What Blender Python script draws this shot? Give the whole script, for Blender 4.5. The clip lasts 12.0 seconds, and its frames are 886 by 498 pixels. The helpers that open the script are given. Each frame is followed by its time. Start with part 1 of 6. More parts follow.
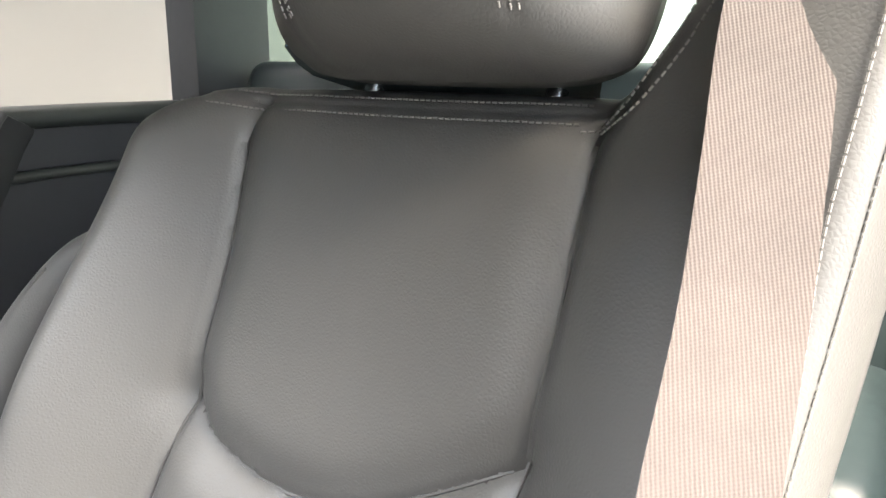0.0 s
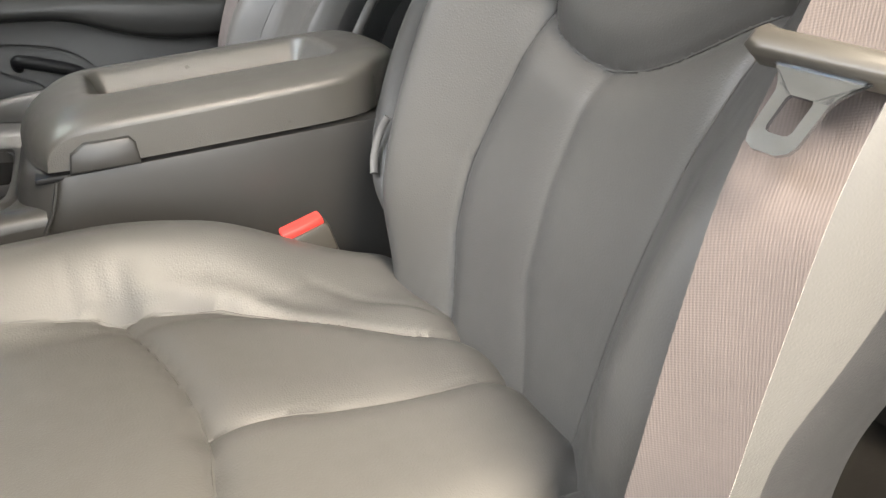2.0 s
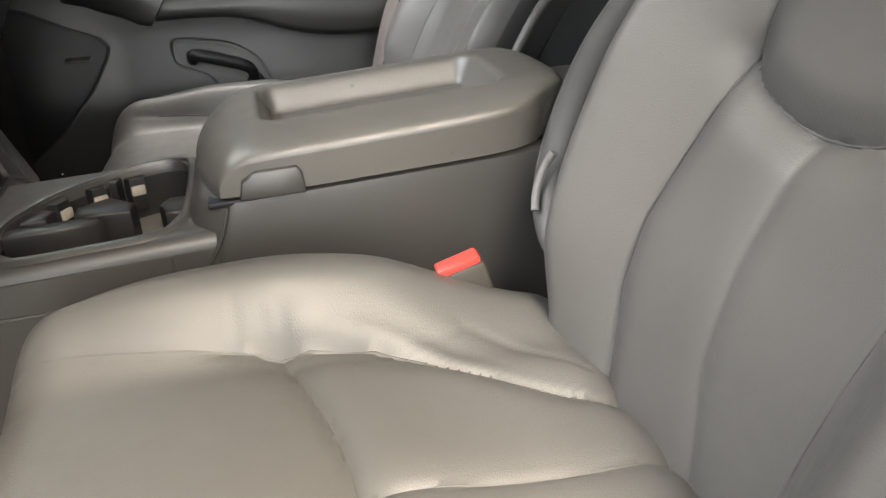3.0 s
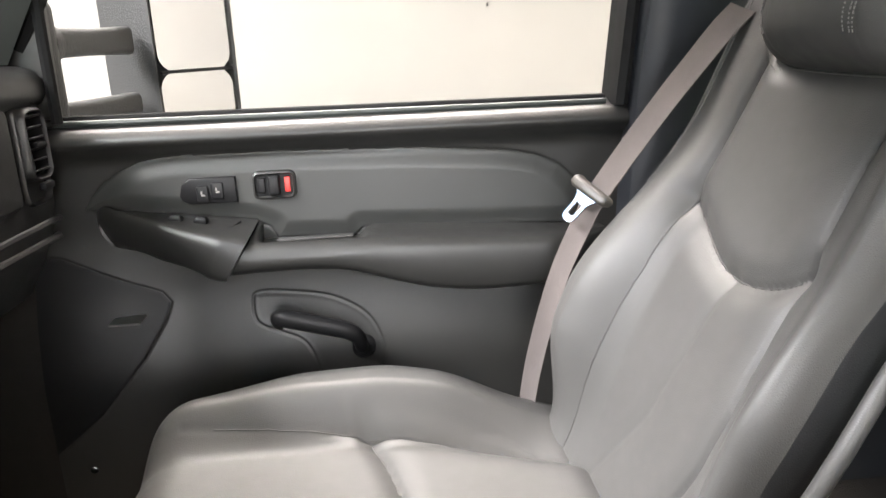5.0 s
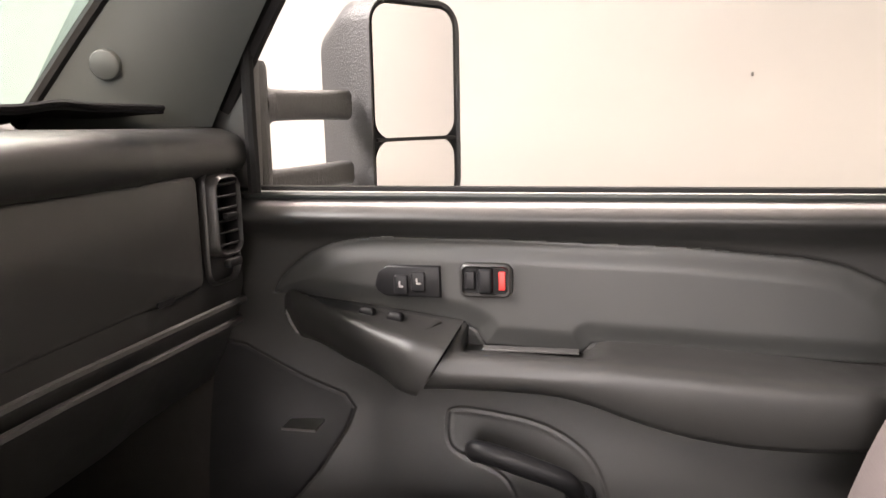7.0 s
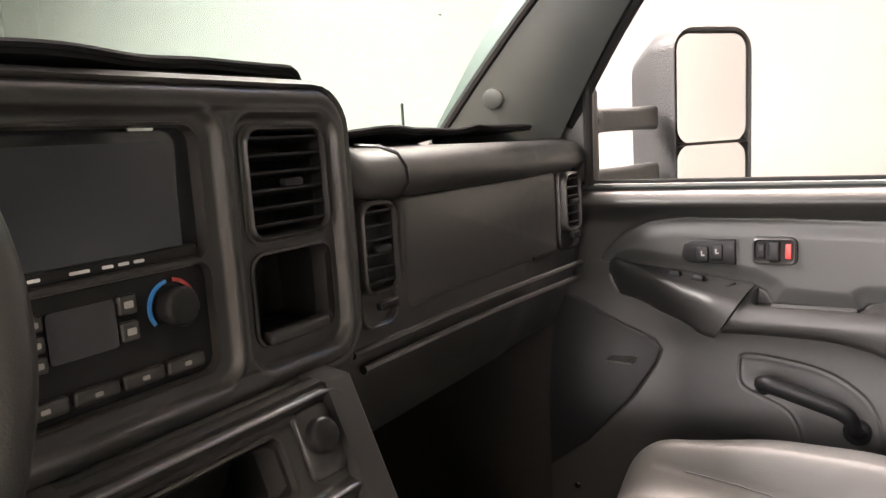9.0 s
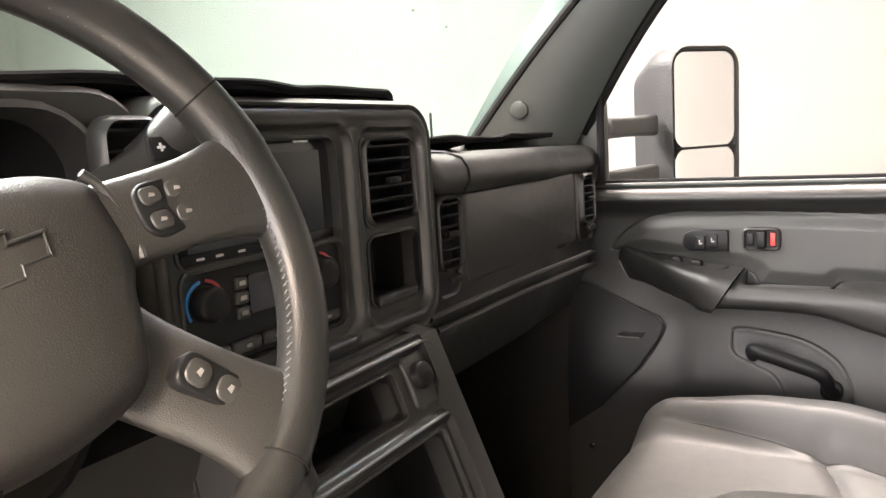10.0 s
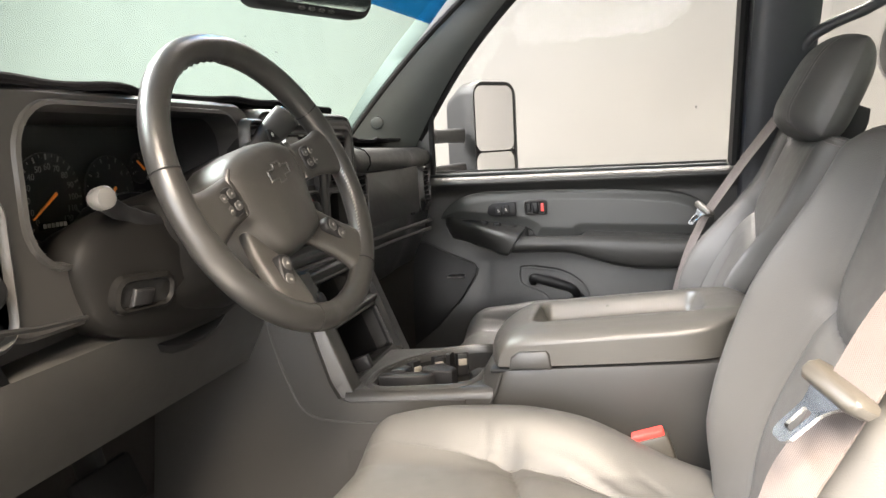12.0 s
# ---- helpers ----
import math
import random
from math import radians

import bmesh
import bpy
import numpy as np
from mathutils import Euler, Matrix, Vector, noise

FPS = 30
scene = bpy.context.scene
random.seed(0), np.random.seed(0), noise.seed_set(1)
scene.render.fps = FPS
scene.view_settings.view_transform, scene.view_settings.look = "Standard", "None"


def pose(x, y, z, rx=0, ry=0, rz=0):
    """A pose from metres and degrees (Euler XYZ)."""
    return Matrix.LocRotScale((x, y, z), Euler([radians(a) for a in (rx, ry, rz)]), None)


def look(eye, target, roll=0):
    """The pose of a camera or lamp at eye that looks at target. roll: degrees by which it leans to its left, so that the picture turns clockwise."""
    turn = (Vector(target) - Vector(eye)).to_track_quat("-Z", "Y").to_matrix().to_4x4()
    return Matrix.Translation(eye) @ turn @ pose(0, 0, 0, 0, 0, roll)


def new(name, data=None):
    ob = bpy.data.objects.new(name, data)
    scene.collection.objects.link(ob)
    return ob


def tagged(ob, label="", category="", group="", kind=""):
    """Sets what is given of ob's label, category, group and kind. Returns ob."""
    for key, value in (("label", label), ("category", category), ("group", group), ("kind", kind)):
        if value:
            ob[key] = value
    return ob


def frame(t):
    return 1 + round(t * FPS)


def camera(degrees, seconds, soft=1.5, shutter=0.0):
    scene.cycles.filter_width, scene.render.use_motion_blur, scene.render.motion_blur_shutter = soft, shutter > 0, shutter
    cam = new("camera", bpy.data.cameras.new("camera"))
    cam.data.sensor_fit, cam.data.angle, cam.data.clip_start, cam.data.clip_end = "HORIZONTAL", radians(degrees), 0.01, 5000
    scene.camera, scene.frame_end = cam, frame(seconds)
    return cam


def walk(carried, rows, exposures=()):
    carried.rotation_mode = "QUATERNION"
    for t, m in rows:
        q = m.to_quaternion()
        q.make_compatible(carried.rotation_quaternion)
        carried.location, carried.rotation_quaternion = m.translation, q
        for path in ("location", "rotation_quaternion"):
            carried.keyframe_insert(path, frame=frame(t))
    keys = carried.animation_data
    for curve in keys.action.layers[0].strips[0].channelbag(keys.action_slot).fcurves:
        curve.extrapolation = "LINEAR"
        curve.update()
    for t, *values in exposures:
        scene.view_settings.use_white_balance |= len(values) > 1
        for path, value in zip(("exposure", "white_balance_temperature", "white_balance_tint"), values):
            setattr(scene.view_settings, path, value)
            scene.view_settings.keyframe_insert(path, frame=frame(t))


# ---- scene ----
cam = camera(62.7, 12.0)
PATH = [
    (0, (-0.738, -0.064, 0.792), (0.317, -1.694, 0.315), 0.6),
    (0.4, (-0.778, -0.01, 0.733), (0.411, -1.55, 0.27), 1.8),
    (0.7, (-0.81, 0.034, 0.71), (0.444, -1.419, 0.149), 1.3),
    (1, (-0.832, 0.018, 0.671), (0.567, -1.272, 0.057), 0.9),
    (1.5, (-0.862, 0.023, 0.651), (0.67, -1.029, -0.087), 0.4),
    (2, (-0.899, 0.024, 0.662), (0.731, -0.781, -0.171), -0.4),
    (2.5, (-0.918, 0.025, 0.682), (0.773, -0.573, -0.204), -1.0),
    (3, (-0.839, 0.028, 0.708), (0.891, -0.432, -0.184), -1.2),
    (3.5, (-0.7, 0.026, 0.734), (1.073, -0.347, -0.113), -1.3),
    (3.7, (-0.641, 0.023, 0.739), (1.148, -0.334, -0.082), -1.3),
    (5.3, (-0.199, -0.023, 0.806), (1.724, -0.228, 0.294), -1.5),
    (5.5, (-0.158, 0.007, 0.809), (1.763, -0.246, 0.316), -0.9),
    (6, (-0.077, 0.012, 0.781), (1.878, -0.119, 0.377), -0.8),
    (6.5, (-0.017, 0.014, 0.779), (1.944, 0.122, 0.404), -1.0),
    (7, (-0.033, 0.0, 0.786), (1.895, 0.396, 0.43), -1.1),
    (7.5, (-0.08, -0.024, 0.812), (1.756, 0.683, 0.451), -1.9),
    (7.7, (-0.11, -0.03, 0.812), (1.688, 0.77, 0.461), -2.2),
    (9.3, (-0.426, -0.046, 0.785), (1.235, 1.029, 0.494), -3.5),
    (9.5, (-0.467, -0.051, 0.79), (1.197, 1.02, 0.5), -3.5),
    (10, (-0.567, -0.061, 0.798), (1.121, 0.971, 0.51), -3.6),
    (10.5, (-0.706, -0.064, 0.797), (1.035, 0.879, 0.514), -3.6),
    (11, (-0.863, -0.074, 0.792), (0.952, 0.719, 0.513), -3.6),
    (11.5, (-1.023, -0.098, 0.78), (0.853, 0.54, 0.506), -3.6),
    (12, (-1.199, -0.118, 0.777), (0.721, 0.368, 0.498), -3.1),
]
walk(cam, [(t, look(e, g, r)) for t, e, g, r in PATH], ((0, 1.12, 6400, 12), (0.5, 0.72, 6300, 11), (1.5, 0.42, 6500, 11), (3.5, 0.6, 6600, 12), (5.5, 1.5, 6600, 15), (6.5, 1.4, 7000, 19), (7.5, 1.3, 7300, 25), (9.5, 1.5, 7100, 21), (12.0, 1.06, 6700, 14)))

# ---------- world and lights ----------
world = bpy.data.worlds.new("world")
scene.world = world
world.use_nodes = True
world.node_tree.nodes["Background"].inputs[0].default_value = (0.9, 0.95, 1.0, 1)
world.node_tree.nodes["Background"].inputs[1].default_value = 0.05


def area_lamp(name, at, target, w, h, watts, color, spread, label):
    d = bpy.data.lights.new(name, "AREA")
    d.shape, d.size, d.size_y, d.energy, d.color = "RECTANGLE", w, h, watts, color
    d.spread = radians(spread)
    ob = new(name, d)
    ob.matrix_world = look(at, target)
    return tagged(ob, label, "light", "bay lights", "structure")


# ceiling panels are assumed, all out of view; the third washes the rear wall
panel = "long white ceiling light panel of the photo bay"
area_lamp("ceiling_lamp", (-2.2, -0.45, 2.9), (-1.2, -0.35, 0.0), 0.9, 2.6, 365, (1.0, 0.88, 0.71), 105, panel)
area_lamp("ceiling_lamp", (-0.5, 2.45, 3.0), (-0.45, 1.75, 0.4), 3.2, 1.1, 345, (0.95, 0.96, 0.97), 145, panel)
area_lamp("ceiling_lamp", (-0.5, -2.2, 3.1), (-0.7, -3.0, 0), 3.6, 1.0, 130, (1.0, 0.935, 0.88), 120, panel)
# unseen fill, added to lift the passenger cushion and console
area_lamp("east_fill_lamp", (1.95, 0.05, 2.75), (0.3, 0.0, 0.4), 2.4, 0.4, 34, (1.0, 0.94, 0.88), 85, "added fill light high beside the passenger's side")
# added fill through the driver's doorway, standing for no real fitting
area_lamp("side_fill_lamp", (-3.1, 0.45, 1.30), (0.2, 0.0, 0.6), 3.0, 1.9, 52, (0.90, 0.96, 1.0), 120, "added soft fill light facing the driver's doorway, no fitting of the bay")


# ---------- materials ----------
def material(name, color, rough=0.5, metal=0.0, grain=0.0, grain_scale=900.0, mottle=0.06, mottle_scale=9.0,
             bump_dist=0.0006, spec=0.48, cells=False, sheen=0.0, coat=0.0, scuff=0.0):
    m = bpy.data.materials.new(name)
    m.use_nodes = True
    nt = m.node_tree
    b = nt.nodes["Principled BSDF"]
    b.inputs["Roughness"].default_value = rough
    b.inputs["Metallic"].default_value = metal
    b.inputs["Specular IOR Level"].default_value = spec
    b.inputs["Sheen Weight"].default_value = sheen
    b.inputs["Coat Weight"].default_value = coat
    co = nt.nodes.new("ShaderNodeTexCoord")
    n1 = nt.nodes.new("ShaderNodeTexNoise")
    n1.inputs["Scale"].default_value = mottle_scale
    n1.inputs["Detail"].default_value = 5
    nt.links.new(co.outputs["Object"], n1.inputs["Vector"])
    ramp = nt.nodes.new("ShaderNodeMapRange")
    ramp.inputs["To Min"].default_value = 1 - mottle * 2
    ramp.inputs["To Max"].default_value = 1 + mottle * 2
    nt.links.new(n1.outputs["Fac"], ramp.inputs["Value"])
    mix = nt.nodes.new("ShaderNodeVectorMath")
    mix.operation = "SCALE"
    mix.inputs[0].default_value = color
    nt.links.new(ramp.outputs["Result"], mix.inputs["Scale"])
    nt.links.new(mix.outputs["Vector"], b.inputs["Base Color"])
    r2 = nt.nodes.new("ShaderNodeMapRange")
    r2.inputs["To Min"].default_value = max(0.02, rough - 0.06 - scuff)
    r2.inputs["To Max"].default_value = min(1.0, rough + 0.06 + scuff)
    n3 = nt.nodes.new("ShaderNodeTexNoise")
    n3.inputs["Scale"].default_value = mottle_scale * 6
    n3.inputs["Detail"].default_value = 4
    nt.links.new(co.outputs["Object"], n3.inputs["Vector"])
    nt.links.new(n3.outputs["Fac"], r2.inputs["Value"])
    nt.links.new(r2.outputs["Result"], b.inputs["Roughness"])
    if grain:
        if cells:
            g = nt.nodes.new("ShaderNodeTexVoronoi")
            g.feature = "DISTANCE_TO_EDGE"
            out = "Distance"
        else:
            g = nt.nodes.new("ShaderNodeTexNoise")
            g.inputs["Detail"].default_value = 3
            out = "Fac"
        g.inputs["Scale"].default_value = grain_scale
        nt.links.new(co.outputs["Object"], g.inputs["Vector"])
        bump = nt.nodes.new("ShaderNodeBump")
        bump.inputs["Strength"].default_value = grain
        bump.inputs["Distance"].default_value = bump_dist
        nt.links.new(g.outputs[out], bump.inputs["Height"])
        nt.links.new(bump.outputs["Normal"], b.inputs["Normal"])
    return m


LEATHER = material("grey leather", (0.055, 0.0543, 0.0522), 0.49, grain=0.40, grain_scale=420, cells=True, bump_dist=0.0005, mottle=0.04, scuff=0.04, spec=0.40)
# darkened copy of the leather, shade in its colour: bench and headrest undersides
LEATHER_SHADED = material("dark leather", (0.020, 0.031, 0.034), 0.42, grain=0.3, grain_scale=420, cells=True, bump_dist=0.0005)
SHELL = material("dark shell vinyl", (0.020, 0.0205, 0.0215), 0.38, grain=0.3, grain_scale=420, cells=True, bump_dist=0.0005)
WHEEL_LEATHER = material("wheel leather", (0.018, 0.0177, 0.0167), 0.34, grain=0.25, grain_scale=500, cells=True, bump_dist=0.0004, mottle=0.10, mottle_scale=18, scuff=0.0)
PLASTIC = material("dark grey moulded plastic", (0.026, 0.0254, 0.0243), 0.36, grain=0.35, grain_scale=700, cells=True, bump_dist=0.0004, scuff=0.015)
PLASTIC_DOOR = material("door moulded plastic", (0.0225, 0.0222, 0.0208), 0.40, grain=0.35, grain_scale=650, cells=True, bump_dist=0.0004, scuff=0.015)
PLASTIC_HUB = material("steering hub plastic", (0.027, 0.0258, 0.0238), 0.40, grain=0.5, grain_scale=600, cells=True, bump_dist=0.0005, scuff=0.02)
KEY_PALE = material("silver-grey stalk plastic", (0.10, 0.098, 0.094), 0.4, mottle=0.03)
COLUMN = material("black column plastic", (0.0070, 0.0067, 0.0063), 0.46, grain=0.3, grain_scale=700, cells=True, bump_dist=0.0004, spec=0.08)
DIM = material("dim dial print", (0.11, 0.11, 0.108), 0.6, mottle=0.02)
KEY_GREY = material("satin grey key", (0.040, 0.039, 0.037), 0.35, mottle=0.02)
PLASTIC_LID = material("lid moulded plastic", (0.054, 0.052, 0.0475), 0.31, grain=0.6, grain_scale=520, cells=True, bump_dist=0.0005, mottle=0.05, scuff=0.02)
INSERT = material("door insert vinyl", (0.035, 0.036, 0.034), 0.44, grain=0.3, grain_scale=600, cells=True, bump_dist=0.0004)
BLACK = material("black plastic", (0.010, 0.010, 0.0105), 0.42, grain=0.15, grain_scale=800, spec=0.20)
GLOSS = material("gloss black panel", (0.012, 0.013, 0.015), 0.12, mottle=0.02)
SCREEN = material("dead display glass", (0.035, 0.038, 0.044), 0.16, mottle=0.02)
TEXBLACK = material("pebbled black mirror housing", (0.028, 0.028, 0.028), 0.48, grain=0.9, grain_scale=260, bump_dist=0.0015)
FABRIC = material("black dash cloth", (0.012, 0.012, 0.013), 0.95, grain=0.5, grain_scale=1200, spec=0.1)
WEB = material("belt webbing", (0.047, 0.037, 0.034), 0.8, mottle=0.14, mottle_scale=30, sheen=0.2)
METAL = material("plated steel", (0.36, 0.39, 0.42), 0.22, metal=1.0, mottle=0.01, mottle_scale=25)
BUCKLE = material("grey buckle plastic", (0.036, 0.033, 0.028), 0.42)
RED = material("red plastic", (0.62, 0.035, 0.028), 0.4, mottle=0.03)
BLUE = material("blue print", (0.02, 0.16, 0.42), 0.5, mottle=0.02)
REDP = material("dull red print", (0.30, 0.03, 0.03), 0.5, mottle=0.02)
ORANGE = material("orange needle", (0.85, 0.22, 0.02), 0.5, mottle=0.02)
WHITE = material("white print", (0.62, 0.62, 0.6), 0.5, mottle=0.02)
PALE = material("pale grey button plastic", (0.26, 0.25, 0.235), 0.4, mottle=0.03)
THREAD = material("pale thread", (0.13, 0.127, 0.12), 0.7, mottle=0.05)
SEAM = material("seam thread", (0.045, 0.044, 0.042), 0.6)
CARPET = material("dark carpet", (0.022, 0.019, 0.016), 1.0, grain=1.0, grain_scale=700, bump_dist=0.004, mottle=0.15, mottle_scale=40)
CARPET_TAN = material("worn tan carpet", (0.10, 0.085, 0.065), 1.0, grain=1.0, grain_scale=600, bump_dist=0.004, mottle=0.2, mottle_scale=30)
# white paint of the seen walls, colour cut down so they don't blow out
WALL_DIM = material("white painted wall", (0.180, 0.1757, 0.168), 0.7, mottle=0.015, mottle_scale=1.2)
# same white paint, kept brighter on unseen walls to bounce light into the cab
WALL_BOUNCE = material("white bounce wall", (0.56, 0.545, 0.52), 0.7, grain=0.1, grain_scale=60, mottle=0.015, mottle_scale=1.2, bump_dist=0.002)
GROUND = material("pale grey floor", (0.62, 0.62, 0.61), 0.55, mottle=0.08, mottle_scale=2)
LINER = material("headliner cloth", (0.50, 0.485, 0.45), 0.95, grain=0.3, grain_scale=900)
WELL_FLOOR = material("worn grey well floor", (0.105, 0.10, 0.094), 0.6, mottle=0.12, mottle_scale=60)
PILLAR = material("pillar trim", (0.027, 0.031, 0.029), 0.50, grain=0.3, grain_scale=600, cells=True, bump_dist=0.0004)
PILLAR_DARK = material("dark pillar trim", (0.020, 0.022, 0.026), 0.5, grain=0.3, grain_scale=600, cells=True, bump_dist=0.0004)
RUBBER = material("black rubber", (0.012, 0.012, 0.012), 0.75, spec=0.10)
TABS = material("pale rubber tab", (0.22, 0.20, 0.17), 0.6)


def glass(name, tint, gloss=0.03):
    m = bpy.data.materials.new(name)
    m.use_nodes = True
    nt = m.node_tree
    nt.nodes.clear()
    out = nt.nodes.new("ShaderNodeOutputMaterial")
    tr = nt.nodes.new("ShaderNodeBsdfTransparent")
    tr.inputs[0].default_value = (*tint, 1)
    gl = nt.nodes.new("ShaderNodeBsdfGlossy")
    gl.inputs["Roughness"].default_value = 0.02
    mx = nt.nodes.new("ShaderNodeMixShader")
    mx.inputs[0].default_value = gloss
    nt.links.new(tr.outputs[0], mx.inputs[1])
    nt.links.new(gl.outputs[0], mx.inputs[2])
    nt.links.new(mx.outputs[0], out.inputs[0])
    return m


GLASS = glass("window glass", (0.97, 0.98, 0.97), 0.008)
WIND = glass("windshield glass", (0.77, 0.88, 0.835))
BAND = glass("blue shade band", (0.08, 0.36, 0.56))
MIRROR = material("mirror glass", (0.40, 0.40, 0.405), 0.03, metal=1.0, mottle=0.01)


# ---------- mesh tools ----------
def part(name, geo, mat, parent=None, label="", smooth=True, kind=""):
    """Links a bmesh or (verts, faces) in world coordinates as one mesh object under parent."""
    me = bpy.data.meshes.new(name)
    if isinstance(geo, tuple):
        me.from_pydata([tuple(map(float, v)) for v in geo[0]], [], [tuple(map(int, f)) for f in geo[1]])
        bm = bmesh.new()
        bm.from_mesh(me)
    else:
        bm = geo
    bmesh.ops.recalc_face_normals(bm, faces=bm.faces)
    off, p = Vector((0, 0, 0)), parent
    while p is not None:
        off += p.location
        p = p.parent
    bmesh.ops.translate(bm, vec=-off, verts=bm.verts)
    for f in bm.faces:
        f.smooth = smooth
    if smooth:
        for e in bm.edges:
            if len(e.link_faces) == 2 and e.calc_face_angle(0) > 0.75:
                e.smooth = False
    bm.to_mesh(me)
    bm.free()
    me.materials.append(mat)
    ob = new(name, me)
    ob.parent = parent
    return tagged(ob, label=label, kind=kind)


def thing(name, at, label, category, group="", kind=""):
    ob = new(name)
    ob.empty_display_size = 0.05
    ob.location = at
    return tagged(ob, label, category, group, kind)


def join(*geos):
    vs, fs = [], []
    for v, f in geos:
        n = len(vs)
        vs += [tuple(p) for p in v]
        fs += [tuple(i + n for i in q) for q in f]
    return vs, fs


def bm_geo(bm):
    bm.verts.index_update()
    g = [v.co[:] for v in bm.verts], [tuple(v.index for v in f.verts) for f in bm.faces]
    bm.free()
    return g


def rbox(center, size, bevel=0.004, m=None, seg=2):
    bm = bmesh.new()
    bmesh.ops.create_cube(bm, size=1)
    bmesh.ops.scale(bm, vec=size, verts=bm.verts)
    if bevel:
        bmesh.ops.bevel(bm, geom=list(bm.edges), offset=min(bevel, 0.49 * min(size)), segments=seg, profile=0.5, affect="EDGES")
    M = Matrix.Translation(center) @ (m.to_4x4() if m is not None else Matrix())
    bmesh.ops.transform(bm, matrix=M, verts=bm.verts)
    return bm_geo(bm)


def loft(loops, caps=(True, True), closed=True, ring=False):
    """Skin through loops of equal length."""
    n, k = len(loops[0]), len(loops)
    vs = [tuple(p) for lp in loops for p in lp]
    fs = []
    for a in range(k if ring else k - 1):
        b = (a + 1) % k
        for i in range(n if closed else n - 1):
            j = (i + 1) % n
            fs.append((a * n + i, a * n + j, b * n + j, b * n + i))
    if closed and not ring:
        if caps[0]:
            fs.append(tuple(range(n))[::-1])
        if caps[1]:
            fs.append(tuple((k - 1) * n + i for i in range(n)))
    return vs, fs


def tube(points, radius, seg=10, closed=False, flat=1.0, ups=None):
    """A round (or flattened) bar along points; radius may be a list."""
    P = [Vector(p) for p in points]
    n = len(P)
    rad = radius if isinstance(radius, (list, tuple)) else [radius] * n
    loops, ref = [], None
    for i in range(n):
        a, b = (P[(i - 1) % n], P[(i + 1) % n]) if closed else (P[max(i - 1, 0)], P[min(i + 1, n - 1)])
        t = (b - a).normalized()
        if ups is not None:
            s = t.cross(Vector(ups[i] if isinstance(ups, list) else ups)).normalized()
        elif ref is None:
            s = t.orthogonal().normalized()
        else:
            s = (ref - t * ref.dot(t)).normalized()
        ref = s
        w = t.cross(s)
        loops.append([P[i] + rad[i] * (math.cos(q) * s + flat * math.sin(q) * w) for q in [2 * math.pi * k / seg for k in range(seg)]])
    return loft(loops, ring=closed)


def smooth_line(pts, n=6, closed=False):
    """Catmull-Rom through pts."""
    P = [Vector(p) for p in pts]
    out, k = [], len(P)
    for i in range(k if closed else k - 1):
        if closed:
            a, b, c, d = P[i - 1], P[i], P[(i + 1) % k], P[(i + 2) % k]
        else:
            a, b, c, d = P[max(i - 1, 0)], P[i], P[i + 1], P[min(i + 2, k - 1)]
        for s in range(n):
            t = s / n
            out.append(0.5 * ((2 * b) + (c - a) * t + (2 * a - 5 * b + 4 * c - d) * t * t + (3 * b - a - 3 * c + d) * t ** 3))
    if not closed:
        out.append(P[-1])
    return out


def rrect(w, h, r, seg=6):
    """Rounded rectangle, centred, as 2D points."""
    r = min(r, w / 2 - 1e-5, h / 2 - 1e-5)
    out = []
    for cx, cy, a0 in ((w / 2 - r, h / 2 - r, 0), (-w / 2 + r, h / 2 - r, 90), (-w / 2 + r, -h / 2 + r, 180), (w / 2 - r, -h / 2 + r, 270)):
        for k in range(seg + 1):
            q = radians(a0 + 90 * k / seg)
            out.append((cx + r * math.cos(q), cy + r * math.sin(q)))
    return out


def place(pts, o, u, v, n, d):
    """2D points laid into space with axes u, v and offset d along n."""
    o, u, v, n = Vector(o), Vector(u), Vector(v), Vector(n)
    return [o + float(p[0]) * u + float(p[1]) * v + float(d) * n for p in pts]


def slab(pts, o, u, v, n, d0, d1, bevel=0.0):
    """A plate from a 2D outline, between depths d0 and d1 along n, its front edge eased."""
    if bevel:
        c = np.mean(np.array(pts), 0)
        w = np.ptp(np.array(pts), axis=0)
        sx, sy = (w[0] - 2 * bevel) / w[0], (w[1] - 2 * bevel) / w[1]
        ins = [((p[0] - c[0]) * sx + c[0], (p[1] - c[1]) * sy + c[1]) for p in pts]
        mid = [((p[0] - c[0]) * (1 + sx) / 2 * 1.0 + c[0], (p[1] - c[1]) * (1 + sy) / 2 + c[1]) for p in pts]
        return loft([place(pts, o, u, v, n, d0), place(pts, o, u, v, n, d1 - bevel), place(mid, o, u, v, n, d1 - 0.25 * bevel), place(ins, o, u, v, n, d1)])
    return loft([place(pts, o, u, v, n, d0), place(pts, o, u, v, n, d1)])


def ring_frame(w, h, r, lip, o, u, v, n, d0, d1, d2, seg=6):
    """A raised rounded frame round an opening of w x h: outer back d0, crest d1, inner back d2."""
    k = [rrect(w + 2 * lip, h + 2 * lip, r + lip, seg), rrect(w + 1.5 * lip, h + 1.5 * lip, r + 0.75 * lip, seg),
         rrect(w + 0.6 * lip, h + 0.6 * lip, r + 0.3 * lip, seg), rrect(w, h, r, seg), rrect(w * 0.985, h * 0.985, r, seg)]
    ds = [d0, d1 - 0.15 * abs(d1 - d0), d1, d1 - 0.3 * abs(d1 - d2), d2]
    return loft([place(p, o, u, v, n, d) for p, d in zip(k, ds)], caps=(False, False))


def sst(a, b, x):
    t = np.clip((np.asarray(x, float) - a) / (b - a), 0, 1)
    return t * t * (3 - 2 * t)


